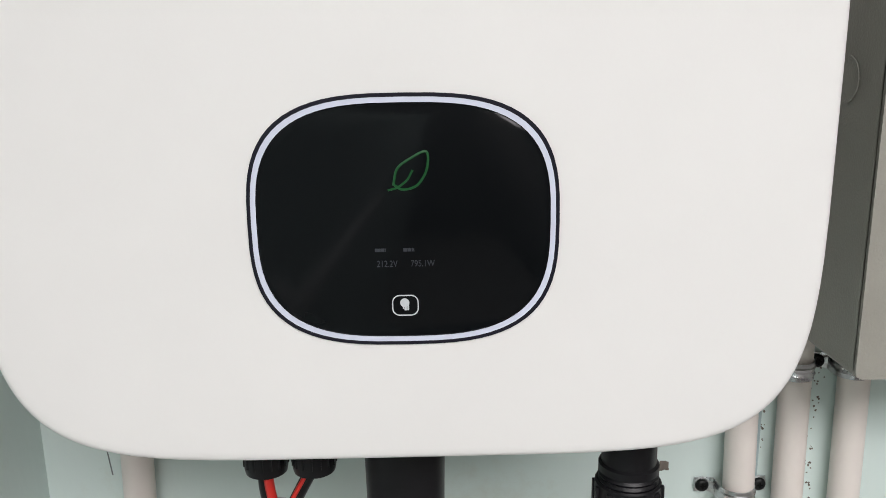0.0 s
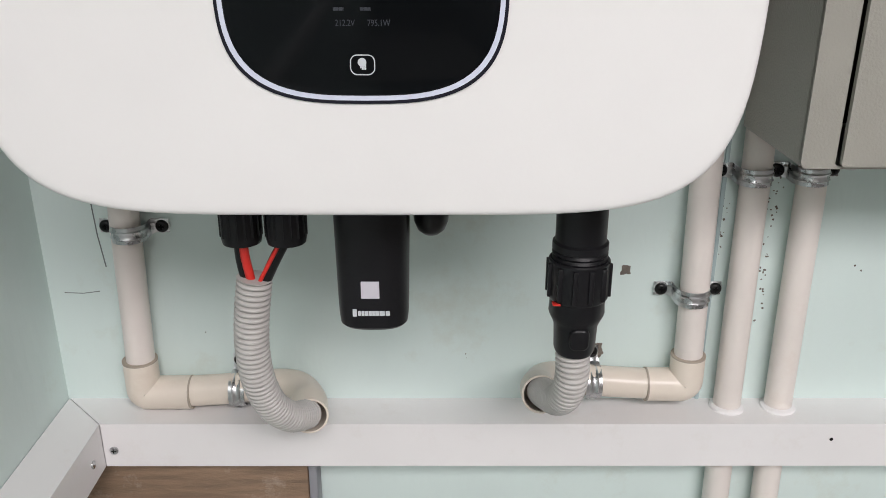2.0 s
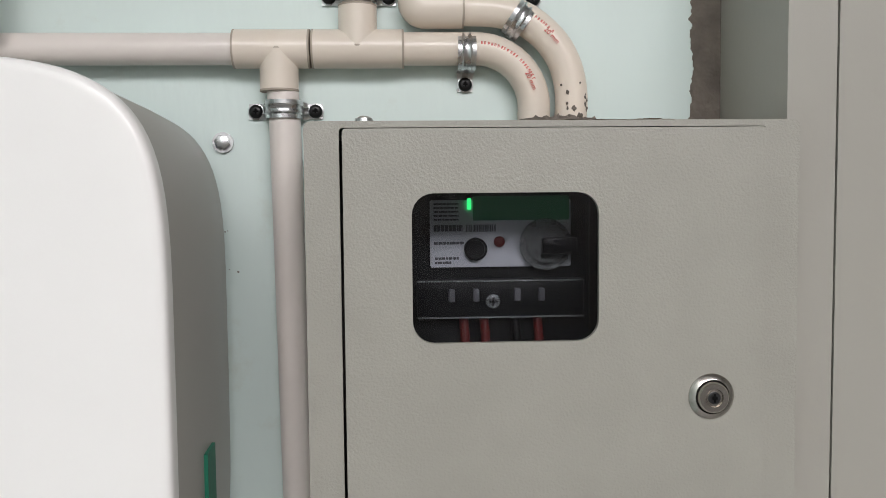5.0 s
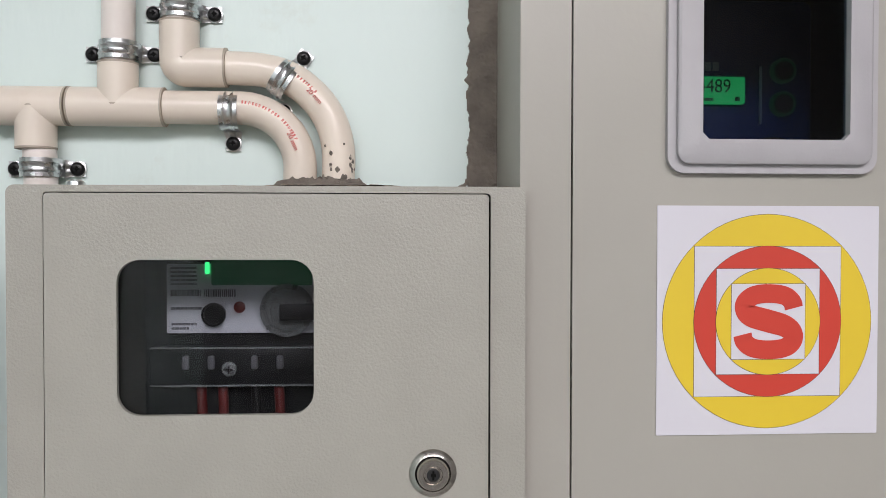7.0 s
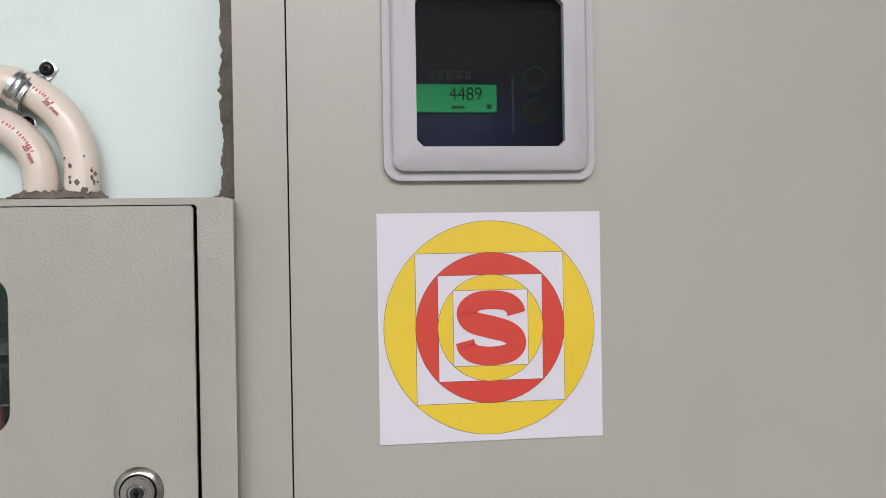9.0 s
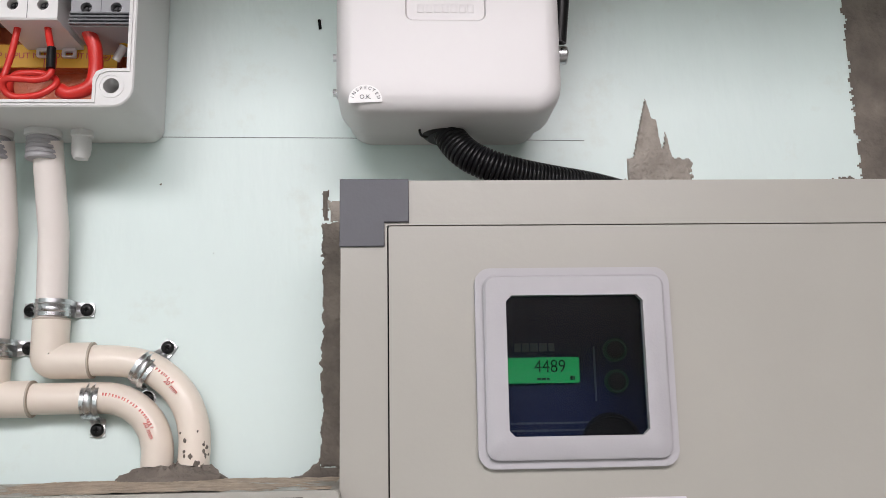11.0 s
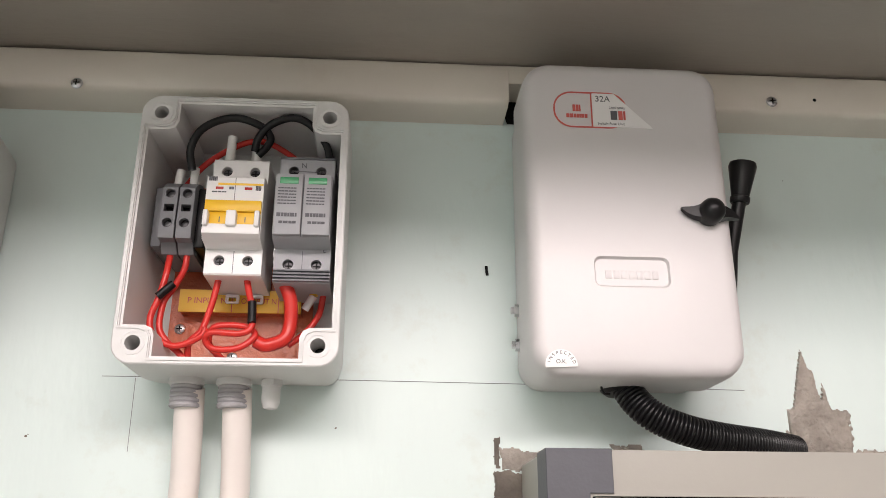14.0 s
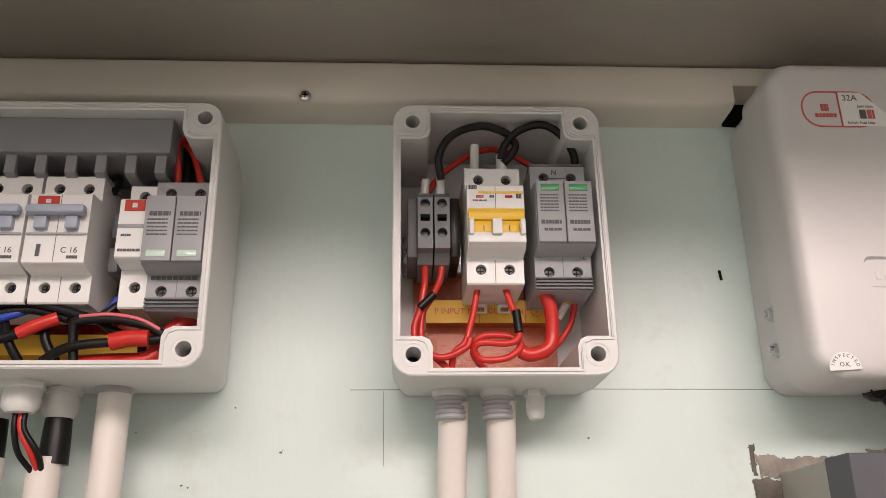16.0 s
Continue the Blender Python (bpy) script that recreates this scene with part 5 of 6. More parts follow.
def module(name, x, z, y, poles, label, body, h=0.082, nose=(0.0205, -0.0185), out=0.016, category="breaker"):
    """A rail-mounted device: y is the front of its nose. Returns the thing and its mesh with terminal wells."""
    t = thing(name, label, category, "rail devices")
    w = 0.0178 * poles
    yb, ys = y + 0.062 if y + 0.062 < WALL - 0.012 else WALL - 0.014, y + out
    top, bot = z + h / 2, z - h / 2
    prof = [(yb, bot), (ys + 0.001, bot), (ys, bot + 0.001), (ys, z + nose[1] - 0.002), (y + 0.001, z + nose[1]), (y, z + nose[1] + 0.001), (y, z + nose[0] - 0.001), (y + 0.001, z + nose[0]), (ys, z + nose[0] + 0.0015), (ys, top - 0.001), (ys + 0.001, top), (yb, top)]
    ob = part("case", prism(B(), prof, x - w / 2, x + w / 2), body, t)
    wells = B()
    zs = ((z + nose[0] + top) / 2 + 0.0005, (z + nose[1] + bot) / 2)
    for p in range(poles):
        for zz in zs:
            lathe(wells, (x + (p - (poles - 1) / 2) * 0.0178, ys - 0.002, zz), (0, 1, 0), [(0.0034, 0), (0.0034, 0.010)], 18)
    cut(ob, wells)
    for p in range(poles):
        for zz in zs:
            s_ = part("terminal_screw", lathe(B(), (x + (p - (poles - 1) / 2) * 0.0178, ys + 0.0078, zz), (0, -1, 0), [(0.0033, 0), (0.0033, 0.0035), (0.0028, 0.0041), (0.0006, 0.0041)], 16), "darksteel", ob)
            q = x + (p - (poles - 1) / 2) * 0.0178
            part("cross_slot", box(box(B(), q - 0.0022, q + 0.0022, ys + 0.0035, ys + 0.0039, zz - 0.0004, zz + 0.0004, 0), q - 0.0004, q + 0.0004, ys + 0.00345, ys + 0.0039, zz - 0.0022, zz + 0.0022, 0), "dark", s_, "", False)
    if poles > 1:
        for p in range(1, poles):
            q = x + (p - poles / 2) * 0.0178
            part("pole_joint", box(box(B(), q - 0.0002, q + 0.0002, y - 0.0001, y + 0.002, z + nose[1] + 0.001, z + nose[0] - 0.001, 0), q - 0.0002, q + 0.0002, ys - 0.0001, ys + 0.002, bot + 0.001, z + nose[1] - 0.003, 0), "grey2", ob, "", False)
    return t, ob


# small box
small = made()
jb = open_box("breaker_box", 0.3336, 1.9807, 0.1333, 0.1775, 0.4850, "open pale grey breaker box with no lid", boss=0.0225, inset=0.0126)
part("back_plate", slab(B(), 0.3290, 1.9720, 0.0960, 0.1260, 0.001, WALL - 0.0085, WALL - 0.0045), "backplate", jb, "glossy orange-red mounting plate")
for x, z in ((0.2885, 1.9310), (0.3700, 1.9270), (0.3250, 1.9120)):
    screw_head("plate_screw", (x, WALL - 0.0085, z), 0.0036, "steel", jb)
tp = thing("wiring_label", "yellow strip label with brown lettering inside the box", "label")
part("strip", box(B(), 0.2890, 0.3700, 0.5440, 0.5452, 1.9400, 1.9555, 0), "tape", tp, "", False)
part("backing", box(B(), 0.2895, 0.3695, 0.5452, WALL - 0.0086, 1.9405, 1.9550, 0), "backplate", tp, "", False)
for x in (0.3240, 0.3550):
    part("divider", box(B(), x - 0.0003, x + 0.0003, 0.5437, 0.5441, 1.9400, 1.9555, 0), "redtext", tp, "", False)
words("wording", "P INPUT N", 0.3075, 0.5438, 1.9478, 0.0056, "redtext", tp, 0.0001)
words("wording", "P OUTPUT N", 0.3400, 0.5438, 1.9478, 0.0056, "redtext", tp, 0.0001, squeeze=0.85)
bm = ring(B(), [(0.3625 + 0.0036 * math.cos(a * math.pi / 12), 1.9478 + 0.0036 * math.sin(a * math.pi / 12)) for a in range(24)], [(0.3625 + 0.0032 * math.cos(a * math.pi / 12), 1.9478 + 0.0032 * math.sin(a * math.pi / 12)) for a in range(24)], 0.5437, 0.5440)
box(bm, 0.36235, 0.36265, 0.5437, 0.5440, 1.9478, 1.9508, 0)
for k, hw in enumerate((0.0020, 0.0013, 0.0006)):
    box(bm, 0.3625 - hw, 0.3625 + hw, 0.5437, 0.5440, 1.9476 - 0.0009 * k, 1.9479 - 0.0009 * k, 0)
part("earth_symbol", bm, "redtext", tp, "", False)
rail = thing("mounting_rail", "steel mounting rail across the breaker box", "rail")
part("rail_web", box(B(), 0.2735, 0.3900, 0.5470, 0.5560, 1.9760, 2.0050, 0.0006), "steel", rail)

mc, ob = module("circuit_breaker", 0.3292, 1.9918, 0.4850, 2, "white two-pole breaker with yellow toggle band", "devwhite", h=0.0795, nose=(0.0212, -0.0208), out=0.0145)
part("yellow_band", box(B(), 0.3118, 0.3466, 0.4825, 0.4856, 1.9882, 1.9958, 0.0006), "devyellow", mc, "yellow band and toggles")
part("toggle_well", box(B(), 0.3118, 0.3466, 0.4842, 0.4856, 1.9795, 1.9882, 0.0002), "devyellow", mc)
part("lower_front", prism(B(), [(0.4856, 1.9712), (0.4812, 1.9730), (0.4808, 1.9740), (0.4820, 1.9795), (0.4856, 1.9798)], 0.3118, 0.3466), "devwhite", mc)
for x, w in ((0.3135, 0.0032), (0.3292, 0.0062), (0.3449, 0.0032)):
    part("toggle", box(B(), x - w / 2, x + w / 2, 0.4785, 0.4850, 1.9775, 1.9878, 0.0009), "devwhite", mc)
for x in (0.3213, 0.3371):
    part("toggle_mark", box(B(), x - 0.0003, x + 0.0003, 0.4839, 0.4843, 1.9815, 1.9850, 0), "print", mc, "", False)
part("yellow_stripe", box(B(), 0.3185, 0.3466, 0.4847, 0.4852, 2.0068, 2.0082, 0), "devyellow", mc, "", False)
for x in (0.3195, 0.3375):
    part("window", box(B(), x - 0.0024, x + 0.0024, 0.4846, 0.4852, 2.0038, 2.0056, 0.0003), "redplate", mc)
part("print_bar", bars(bars(bars(bars(B(), 0.3150, 0.3240, 2.0015 + 0.0006, 0.0008, 0.4848, 4, 1), 0.3255, 0.3285, 2.0048, 0.0018, 0.4848, 2, 2), 0.3420, 0.3455, 2.0050, 0.0030, 0.4848, 3, 3), 0.3125, 0.3178, 2.0110, 0.0028, 0.4848, 3, 4), "print", mc, "", False)
for x in (0.3230, 0.3390):
    part("rail_clip", ring(B(), rr(x, 1.9485, 0.0088, 0.0060, 0.001), rr(x, 1.9480, 0.0054, 0.0030, 0.0006), 0.540, 0.5425), "devwhite", mc)

mc.location.x = 0.0016
sp, ob = module("surge_arrester", 0.3722, 1.9915, 0.4850, 2, "grey two-pole surge arrester with green indicators", "grey", h=0.086, nose=(0.0235, -0.0190), category="surge arrester")
for x in (0.3633, 0.3811):
    c = part("cartridge", box(B(), x - 0.0086, x + 0.0086, 0.4815, 0.4856, 1.9735, 2.0145, 0.0008), "grey", sp)
    part("indicator", box(B(), x - 0.0058, x + 0.0058, 0.4811, 0.4818, 2.0075, 2.0120, 0.0003), "ind", c, "green indicator window")
    bm = B()
    for k in range(6):
        bars(bm, x - 0.0066, x + 0.0050, 2.0045 - 0.0021 * k, 0.0007, 0.4813, 5, 60 + k)
    bars(bm, x - 0.0066, x + 0.0060, 1.9865, 0.0024, 0.4813, 5, 70)
    bars(bm, x - 0.0050, x + 0.0060, 1.9815, 0.0016, 0.4813, 3, 71)
    part("print_bar", bm, "print", c, "", False)
for k in range(4):
    part("vent_rib", box(B(), 0.3546, 0.3898, 0.4985, 0.5012, 1.9490 + 0.0022 * k, 1.9500 + 0.0022 * k, 0), "grey2", sp, "", False)
sp.location.x = 0.0014
part("top_lip", box(B(), 0.3540, 0.3905, 0.5000, 0.520, 2.0335, 2.0350, 0.0003), "grey2", sp)
words("marking", "N", 0.3700, 0.5006, 2.0290, 0.0050, "print", sp, 0.0002)
words("marking", "L", 0.3860, 0.5006, 1.9700, 0.0040, "print", sp, 0.0002)
part("terminal_line", box(B(), 0.3633, 0.3811, 0.5005, 0.5012, 2.0247, 2.0250, 0), "print", sp, "", False)


def terminal(x, name="terminal_block"):
    """A slim grey feed-through terminal."""
    t = thing(name, "slim grey screw terminal on the rail", "terminal", "terminals")
    prof = [(0.548, 1.9690), (0.512, 1.9690), (0.5060, 1.9750), (0.4985, 1.9755), (0.4975, 1.9850), (0.4985, 1.9975), (0.4985, 2.0100), (0.5060, 2.0160), (0.515, 2.0190), (0.548, 2.0190)]
    ob = part("case", prism(B(), prof, x - 0.0048, x + 0.0048), "termgrey", t)
    wells = B()
    for z in (2.0060, 1.9855):
        lathe(wells, (x, 0.4960, z), (0, 1, 0), [(0.0032, 0), (0.0032, 0.010)], 16)
    slab(wells, x, 1.9960, 0.0062, 0.0050, 0.0004, 0.4950, 0.5060)
    cut(ob, wells)
    for z in (2.0060, 1.9855):
        part("terminal_screw", lathe(B(), (x, 0.5050, z), (0, -1, 0), [(0.0030, 0), (0.0030, 0.003), (0.0010, 0.0034)], 14), "darksteel", ob)
    part("slot", slab(B(), x, 1.9960, 0.0060, 0.0048, 0.0003, 0.5045, 0.5058), "dark", ob)
    return t


terminal(0.2875)
terminal(0.2982)
for x, mt in ((0.2795, "grey2"), (0.3065, "rubber")):
    tagged(part("end_stop", box(B(), x - 0.0032, x + 0.0032, 0.5060, 0.548, 1.9720, 2.0130, 0.001), mt), "dark end stop clipped on the rail", "end stop")

RL = "red insulated wire looped inside the breaker box"
wire("wire", [(0.2982, 0.504, 2.0250), (0.2965, 0.500, 2.0380), (0.3020, 0.497, 2.0500), (0.3130, 0.496, 2.0575), (0.3270, 0.496, 2.0600), (0.3410, 0.498, 2.0560), (0.3475, 0.502, 2.0500), (0.3450, 0.505, 2.0440), (0.3395, 0.506, 2.0380)], 0.0026, "blackwire", "black wire arching over the breaker")
wire("wire", [(0.3375, 0.504, 2.0400), (0.3400, 0.500, 2.0480), (0.3480, 0.496, 2.0560), (0.3610, 0.494, 2.0605), (0.3720, 0.495, 2.0580), (0.3810, 0.498, 2.0500), (0.3860, 0.502, 2.0420), (0.3870, 0.506, 2.0340)], 0.0026, "blackwire", "black wire arching to the surge arrester")
wire("wire", [(0.2890, 0.530, 2.0250), (0.2990, 0.530, 2.0400), (0.3150, 0.530, 2.0530), (0.3300, 0.530, 2.0600), (0.3430, 0.530, 2.0590), (0.3600, 0.528, 2.0480), (0.3720, 0.522, 2.0340)], 0.0021, "redwire", RL)
wire("wire", [(0.2875, 0.515, 1.9700), (0.2870, 0.512, 1.9550), (0.2840, 0.512, 1.9390), (0.2805, 0.512, 1.9270), (0.2835, 0.512, 1.9160), (0.2970, 0.512, 1.9090), (0.3120, 0.512, 1.9150), (0.3150, 0.512, 1.9210)], 0.0021, "redwire", RL)
wire("wire", [(0.2982, 0.515, 1.9700), (0.2970, 0.516, 1.9600), (0.2910, 0.518, 1.9480), (0.2860, 0.518, 1.9390), (0.2850, 0.518, 1.9230), (0.2900, 0.518, 1.9140), (0.3010, 0.520, 1.9040), (0.3035, 0.528, 1.8985)], 0.0021, "redwire", RL)
wire("wire", [(0.3205, 0.512, 1.9540), (0.3180, 0.513, 1.9400), (0.3150, 0.514, 1.9280), (0.3120, 0.514, 1.9190), (0.3050, 0.516, 1.9120), (0.3035, 0.525, 1.8985)], 0.0021, "redwire", RL)
wire("wire", [(0.3380, 0.512, 1.9540), (0.3410, 0.510, 1.9420), (0.3445, 0.508, 1.9310), (0.3440, 0.506, 1.9200), (0.3370, 0.505, 1.9160), (0.3210, 0.503, 1.9160), (0.3170, 0.506, 1.9120), (0.3220, 0.509, 1.9070), (0.3370, 0.509, 1.9080), (0.3460, 0.511, 1.9160), (0.3410, 0.513, 1.9220), (0.3290, 0.512, 1.9230), (0.3200, 0.512, 1.9210), (0.3170, 0.516, 1.9130), (0.3220, 0.520, 1.9060), (0.3330, 0.528, 1.8985)], 0.0021, "redwire", RL)
wire("wire_sleeve", [(0.3630, 0.512, 1.9500), (0.3665, 0.514, 1.9400), (0.3670, 0.516, 1.9260), (0.3640, 0.516, 1.9160), (0.3530, 0.516, 1.9115), (0.3460, 0.516, 1.9140)], 0.0044, "redwire", "wrinkled red sleeve round the earth wire")
wire("wire", [(0.3860, 0.530, 1.9510), (0.3830, 0.535, 1.9370), (0.3750, 0.535, 1.9250), (0.3650, 0.530, 1.9150)], 0.0021, "redwire", RL)
for p, q, r, mt, lb in (((0.3212, 0.510, 2.0530), (0.3205, 0.510, 2.0310), 0.0031, "sleeve", "white wire sleeve on the breaker"), ((0.3385, 0.509, 2.0450), (0.3385, 0.509, 2.0310), 0.0036, "sleeve", "white wire sleeve on the breaker"), ((0.2982, 0.512, 2.0300), (0.2982, 0.512, 2.0170), 0.0028, "sleeve", "white wire sleeve on a terminal"), ((0.2885, 0.514, 2.0290), (0.2875, 0.514, 2.0170), 0.0028, "sleeve", "white wire sleeve on a terminal"), ((0.3795, 0.528, 1.9560), (0.3795, 0.528, 1.9480), 0.0030, "devyellow", "yellow ferrule under the surge arrester"), ((0.3795, 0.528, 1.9480), (0.3740, 0.530, 1.9390), 0.0026, "sleeve", "white sleeve on the earth wire"), ((0.2930, 0.510, 1.9490), (0.2840, 0.510, 1.9400), 0.0027, "rubber", "black tape round two red wires"), ((0.3435, 0.507, 1.9370), (0.3446, 0.505, 1.9230), 0.0027, "rubber", "black tape on a red wire")):
    a, b_ = Vector(p), Vector(q)
    tagged(part("wire_sleeve", tube(B(), [a, a.lerp(b_, 0.1), a.lerp(b_, 0.5), a.lerp(b_, 0.9), b_], r, 12), mt), lb, "sleeve", "wire sleeves")
gland("jb", 0.3030, 0.530, 1.8930, 0.0088, "pale grey ridged conduit adaptor under the box", True)
gland("jb", 0.3325, 0.530, 1.8930, 0.0088, "pale grey ridged conduit adaptor under the box", True)
gland("jb", 0.3562, 0.530, 1.8930, 0.0058, "small pale plastic cable gland under the box")

shift(small, 0.0012, 0, -0.0005)

# large box
large = made()
BX, BW = 0.060, 0.200
open_box("breaker_box", BX, 1.9790, BW, 0.1680, 0.4745, "large open pale grey breaker box with no lid", boss=0.0230)
big = bpy.data.objects["breaker_box.001"]
part("back_plate", slab(B(), BX, 1.9700, 0.165, 0.125, 0.001, WALL - 0.0085, WALL - 0.0045), "redplate", big, "glossy red mounting plate")
tl = thing("wiring_label", "yellow strip label behind the wires", "label")
part("strip", box(B(), -0.010, 0.130, 0.538, WALL - 0.0086, 1.9180, 1.9310, 0), "tape", tl, "", False)
tagged(part("rail_web", box(B(), -0.030, 0.150, 0.5470, 0.5560, 1.9600, 1.9890, 0.0006), "steel"), "steel mounting rail across the large box", "rail")
for x in (0.0682, 0.0307, -0.0068):
    m2, ob = module("circuit_breaker", x, 1.9800, 0.4790, 2, "white two-pole breaker with blue-grey toggle bar", "devwhite", h=0.0830, nose=(0.0225, -0.0222))
    part("toggle_bar", box(B(), x - 0.0172, x + 0.0172, 0.4700, 0.4775, 1.9865, 1.9925, 0.0022), "toggle", m2, "blue-grey toggle bar")
    for s in (-0.0089, 0.0089):
        part("toggle", box(B(), x + s - 0.0036, x + s + 0.0036, 0.4745, 0.4800, 1.9785, 1.9868, 0.0008), "toggle", m2)
    part("maker_label", box(B(), x - 0.0135, x - 0.0010, 0.4784, 0.4791, 1.9938, 2.0005, 0), "red", m2, "red maker's label", False)
    part("maker_mark", box(B(), x - 0.0088, x - 0.0058, 0.4782, 0.4787, 1.9958, 1.9983, 0), "paper", m2, "", False)
    part("toggle_panel", box(B(), x - 0.0174, x + 0.0174, 0.4778, 0.4795, 1.9755, 1.9767, 0), "grey", m2, "", False)
    words("rating", "C 16", x + 0.0085, 0.4788, 1.9660, 0.0050, "print", m2, 0.0001)
    part("print_bar", bars(bars(B(), x + 0.0075, x + 0.0140, 1.9618, 0.0018, 0.4788, 5, 7), x - 0.0105, x - 0.0080, 1.9660, 0.0075, 0.4788, 2, 8), "print", m2, "", False)
m3, ob = module("fuse_holder", 0.1090, 1.9720, 0.4810, 1, "slim white fuse holder with red maker's label", "devwhite", h=0.0800, nose=(0.0240, -0.0140), category="fuse holder")
part("maker_label", box(B(), 0.1030, 0.1150, 0.4804, 0.4811, 1.9880, 1.9950, 0), "red", m3, "red maker's label", False)
part("maker_mark", box(B(), 0.1075, 0.1105, 0.4802, 0.4807, 1.9900, 1.9930, 0), "paper", m3, "", False)
part("lid_joint", box(B(), 0.1003, 0.1177, 0.4803, 0.4820, 1.9770, 1.9795, 0.0003), "grey", m3)
part("print_bar", bars(bars(B(), 0.1025, 0.1085, 1.9725, 0.0014, 0.4808, 4, 3), 0.1015, 0.1150, 1.9630, 0.0016, 0.4808, 5, 4), "print", m3, "", False)
m3.location = (0.0022, 0, 0.0040)
s3, ob = module("surge_arrester", 0.1365, 1.9730, 0.4790, 2, "grey two-pole surge arrester with pale indicators", "grey", h=0.0840, nose=(0.0245, -0.0180), category="surge arrester")
for x in (0.1276, 0.1454):
    c = part("cartridge", box(B(), x - 0.0086, x + 0.0086, 0.4755, 0.4796, 1.9555, 1.9970, 0.0008), "grey", s3)
    part("indicator", box(B(), x - 0.0056, x + 0.0056, 0.4751, 0.4758, 1.9580, 1.9622, 0.0003), "ind2", c, "pale green indicator window")
    bm = B()
    bars(bm, x - 0.0058, x + 0.0066, 1.9852, 0.0026, 0.4753, 4, 80)
    for k in range(5):
        bars(bm, x - 0.0066, x + 0.0055, 1.9815 - 0.0024 * k, 0.0008, 0.4753, 5, 81 + k)
    part("print_bar", bm, "print", c, "", False)
for k in range(3):
    part("vent_rib", box(B(), 0.1188, 0.1542, 0.4925, 0.4952, 1.9325 + 0.0024 * k, 1.9336 + 0.0024 * k, 0), "grey2", s3, "", False)
part("print_bar", bars(B(), 0.1210, 0.1490, 1.9515, 0.0026, 0.4949, 9, 5), "print", s3, "", False)
s3.location.z = 0.0030
for z in (1.990, 1.968):
    tagged(part("rail_terminal", box(B(), 0.0925, 0.0985, 0.5000, 0.552, z - 0.008, z + 0.008, 0.001), "grey2"), "dark rail terminal between the breakers", "terminal")
dt = thing("wiring_duct", "grey slotted wiring duct along the box's top", "duct")
part("cover", box(B(), -0.0330, 0.1268, 0.4860, 0.5420, 2.0335, 2.0580, 0.0012), "duct", dt)
part("base", box(B(), -0.0330, 0.1262, 0.5425, 0.5500, 2.0200, 2.0575, 0.0008), "duct", dt)
for k in range(9):
    x = -0.029 + 0.0183 * k
    part("finger", prism(B(), [(0.4895, 2.0334), (0.4895, 2.0215), (0.4925, 2.0200), (0.5424, 2.0200), (0.5424, 2.0220), (0.4945, 2.0220), (0.4920, 2.0240), (0.4920, 2.0334)], x, x + 0.0065), "duct", dt)
BLK = "black wire crossing the large breaker box"
wire("wire", [(-0.020, 0.498, 1.9360), (0.0230, 0.500, 1.9390), (0.0500, 0.500, 1.9405), (0.0730, 0.500, 1.9350), (0.0900, 0.500, 1.9310), (0.1010, 0.504, 1.9400)], 0.0030, "blackwire", BLK)
wire("wire", [(-0.010, 0.504, 1.9310), (0.0230, 0.502, 1.9330), (0.0500, 0.503, 1.9370), (0.0730, 0.503, 1.9310)], 0.0028, "blackwire", BLK)
wire("wire_sleeve", [(0.0470, 0.498, 1.9210), (0.0570, 0.498, 1.9260), (0.0680, 0.500, 1.9310)], 0.0040, "redwire", "red sleeve round a wire joint")
wire("wire", [(0.0000, 0.500, 1.9080), (0.0280, 0.498, 1.9150), (0.0370, 0.498, 1.9180), (0.0470, 0.498, 1.9210)], 0.0030, "blackwire", BLK)
wire("wire", [(0.0810, 0.500, 1.9000), (0.0790, 0.496, 1.9250), (0.0840, 0.495, 1.9280), (0.1010, 0.495, 1.9290), (0.1180, 0.495, 1.9260), (0.1310, 0.495, 1.9200), (0.1290, 0.496, 1.9170), (0.1020, 0.495, 1.9150), (0.0780, 0.495, 1.9120), (0.0620, 0.500, 1.9050)], 0.0028, "blackwire", BLK)
wire("wire_stripe", [(0.0830, 0.4928, 1.9300), (0.1010, 0.4922, 1.9310), (0.1180, 0.4922, 1.9280), (0.1300, 0.4930, 1.9220)], 0.0011, "pink", "pink stripe along a black wire")
wire("wire_sleeve", [(0.1020, 0.494, 1.9150), (0.1130, 0.494, 1.9170), (0.1240, 0.494, 1.9170)], 0.0050, "redwire", "wrinkled red sleeve round a wire joint")
wire("wire_sleeve", [(0.0800, 0.508, 1.9050), (0.1000, 0.508, 1.9060), (0.1210, 0.508, 1.9080), (0.1300, 0.512, 1.9230), (0.1420, 0.516, 1.9380)], 0.0056, "redwire", "thick red sleeve along the box's floor")
wire("wire", [(0.0590, 0.505, 1.9380), (0.0600, 0.505, 1.9200), (0.0680, 0.508, 1.9050)], 0.0028, "blackwire", BLK)
wire("wire", [(0.0350, 0.505, 1.9300), (0.0400, 0.502, 1.9180), (0.0480, 0.508, 1.9030)], 0.0028, "blackwire", BLK)
wire("wire", [(0.0900, 0.506, 1.9310), (0.1000, 0.504, 1.9240), (0.1120, 0.503, 1.9190)], 0.0028, "blackwire", BLK)
wire("wire", [(0.1140, 0.512, 1.9330), (0.1150, 0.512, 1.9200), (0.1140, 0.515, 1.9040)], 0.0026, "blackwire", BLK)
wire("wire", [(0.0100, 0.500, 1.9250), (0.0230, 0.500, 1.9280), (0.0390, 0.502, 1.9330), (0.0520, 0.505, 1.9390)], 0.0024, "bluewire", "blue wire between the breakers")
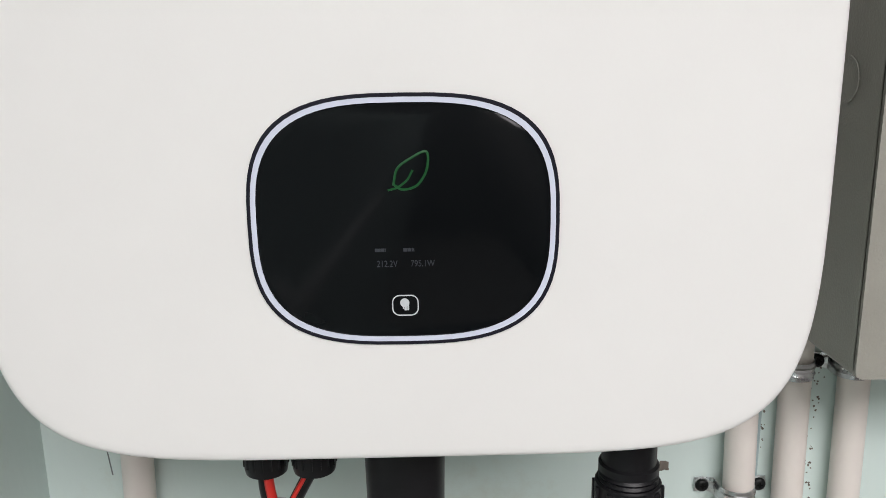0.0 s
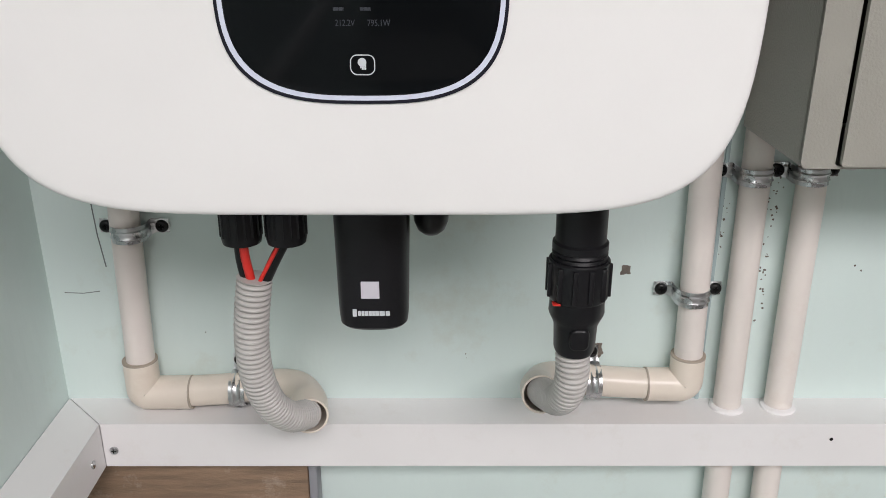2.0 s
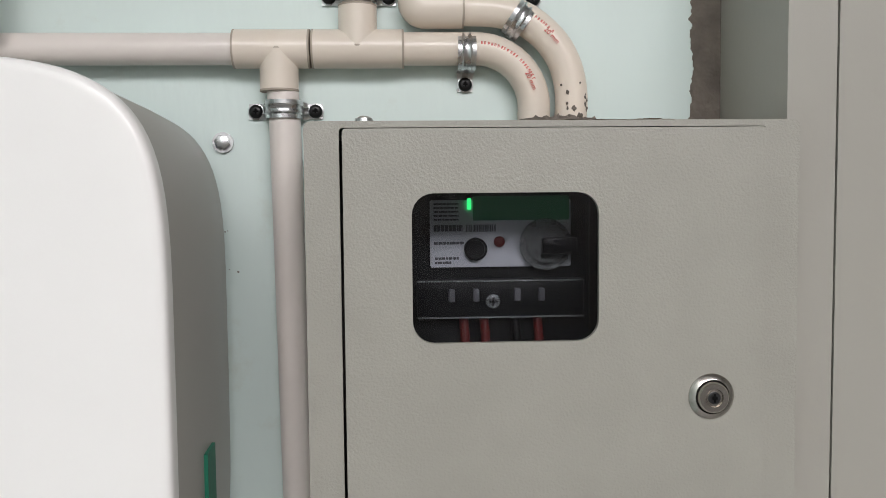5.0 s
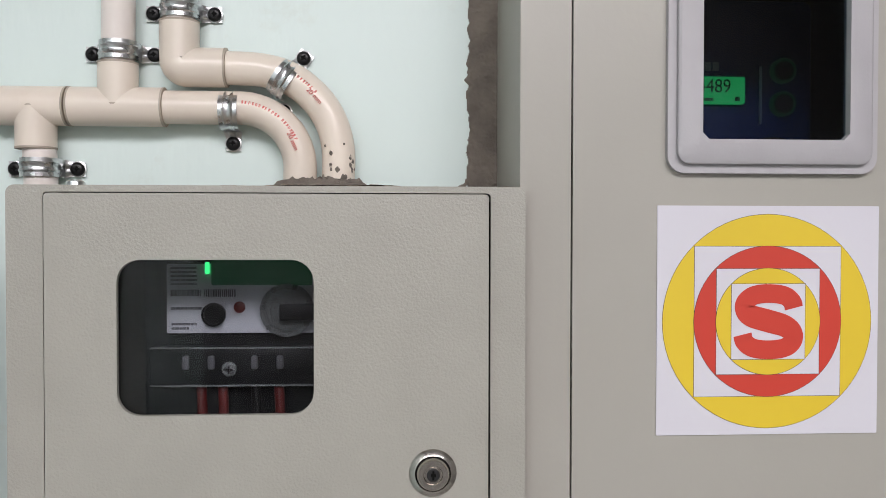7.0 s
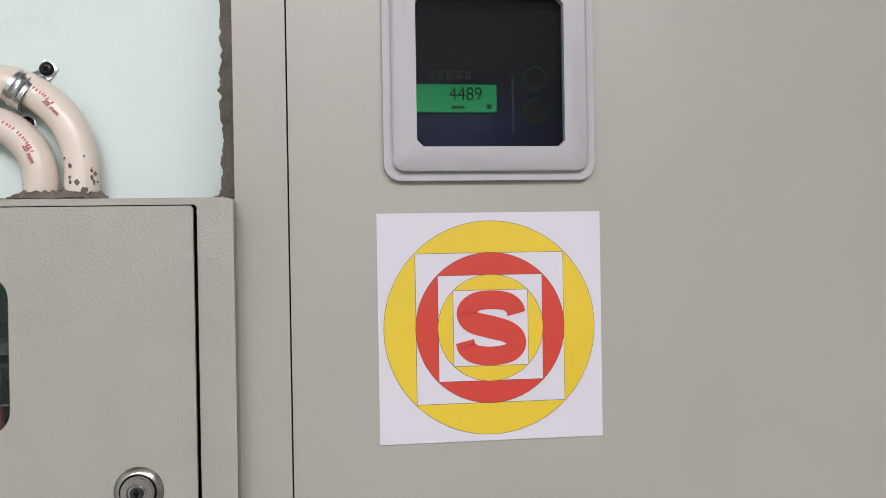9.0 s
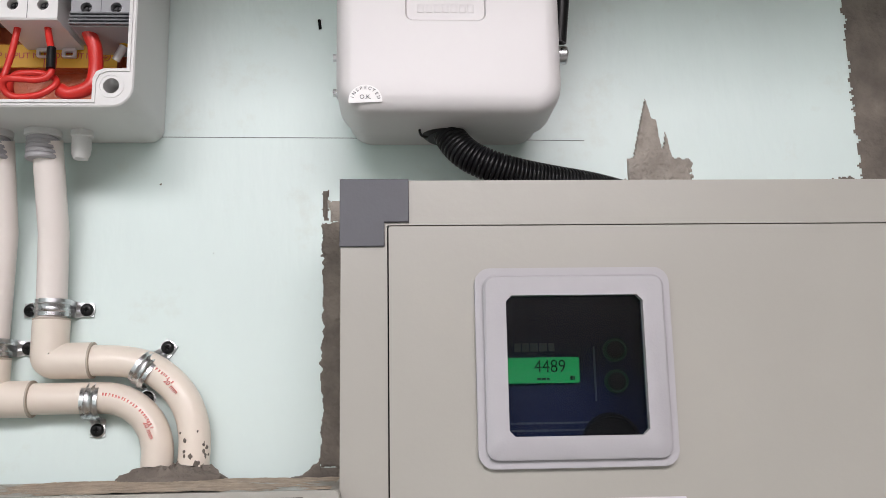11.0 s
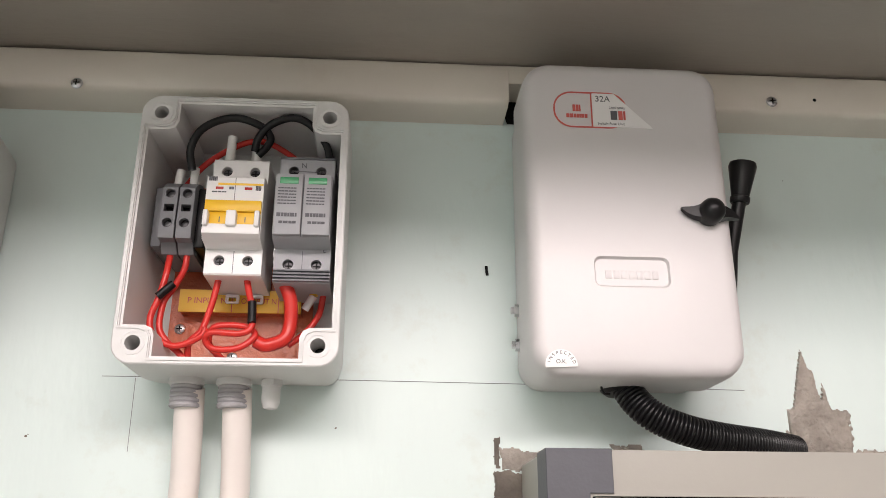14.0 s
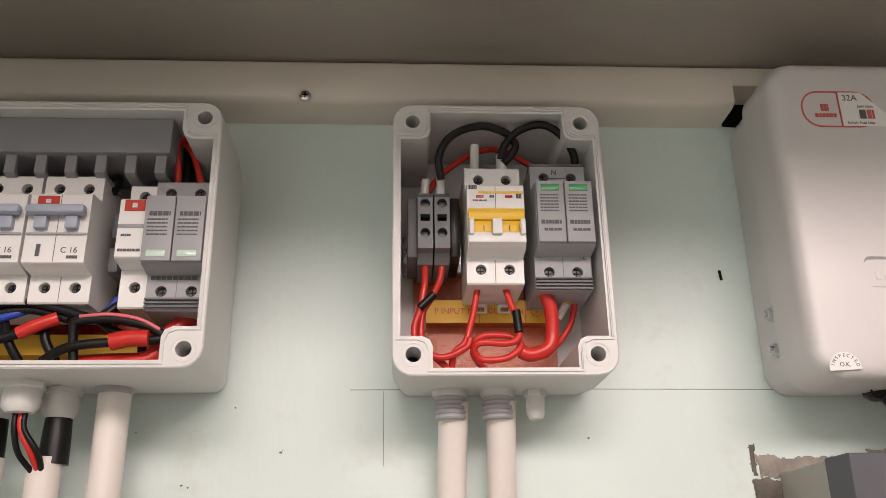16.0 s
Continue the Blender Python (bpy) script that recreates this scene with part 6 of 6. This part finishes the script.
wire("wire", [(0.0790, 0.505, 1.9310), (0.0920, 0.503, 1.9335), (0.1000, 0.506, 1.9450)], 0.0024, "bluewire", "blue wire between the breakers")
wire("wire", [(0.1290, 0.510, 2.0560), (0.1255, 0.505, 2.0480), (0.1276, 0.505, 2.0300), (0.1276, 0.508, 2.0180)], 0.0022, "redwire", "red wire entering the surge arrester")
wire("wire", [(0.1260, 0.514, 2.0560), (0.1330, 0.512, 2.0480), (0.1390, 0.510, 2.0330), (0.1430, 0.510, 2.0180)], 0.0022, "redwire", "red wire entering the surge arrester")
wire("wire", [(0.1240, 0.520, 2.0580), (0.1290, 0.516, 2.0500), (0.1310, 0.514, 2.0300), (0.1320, 0.512, 2.0180)], 0.0026, "blackwire", "black wire entering the surge arrester")
for k, x in enumerate((0.012, 0.030, 0.048, 0.066, 0.084)):
    wire("wire", [(x, 0.525, 2.0330), (x + 0.004, 0.514, 2.0270), (x + 0.003, 0.510, 2.0170)], 0.0026, "blackwire", "black wire down from the duct")
g1 = gland("b2", 0.0490, 0.512, 1.8960, 0.0108, "white domed cable gland with two wires", material="sleeve")
for dx, mt in ((-0.002, "blackwire"), (0.0015, "redwire"), (0.0035, "blackwire")):
    wire("wire", [(0.0490 + dx, 0.512, 1.8800), (0.0495 + dx, 0.512, 1.8680), (0.0540 + dx * 2, 0.516, 1.8550), (0.0580 + dx, 0.525, 1.845)], 0.0018, mt, "thin wire from a gland into a conduit")
for x in (0.026, 0.0640):
    t = gland("b2", x, 0.533, 1.8960, 0.0108, "pale grey domed cable gland under the large box")
    tagged(part("cable_stub", lathe(B(), (x, 0.533, 1.884), (0, 0, -1), [(0.0075, 0), (0.0080, 0.010), (0.0085, 0.020), (0.0088, 0.034)], 18), "blackwire"), "black cable between gland and conduit", "cable")
tagged(part("conduit_collar", lathe(B(), (0.096, 0.531, 1.8952), (0, 0, -1), [(0.0118, 0), (0.0118, 0.003), (0.0104, 0.0036)], 24), "bezel"), "grey collar where a conduit meets the box", "collar")
shift(large, 0.003, -0.001, -0.001)
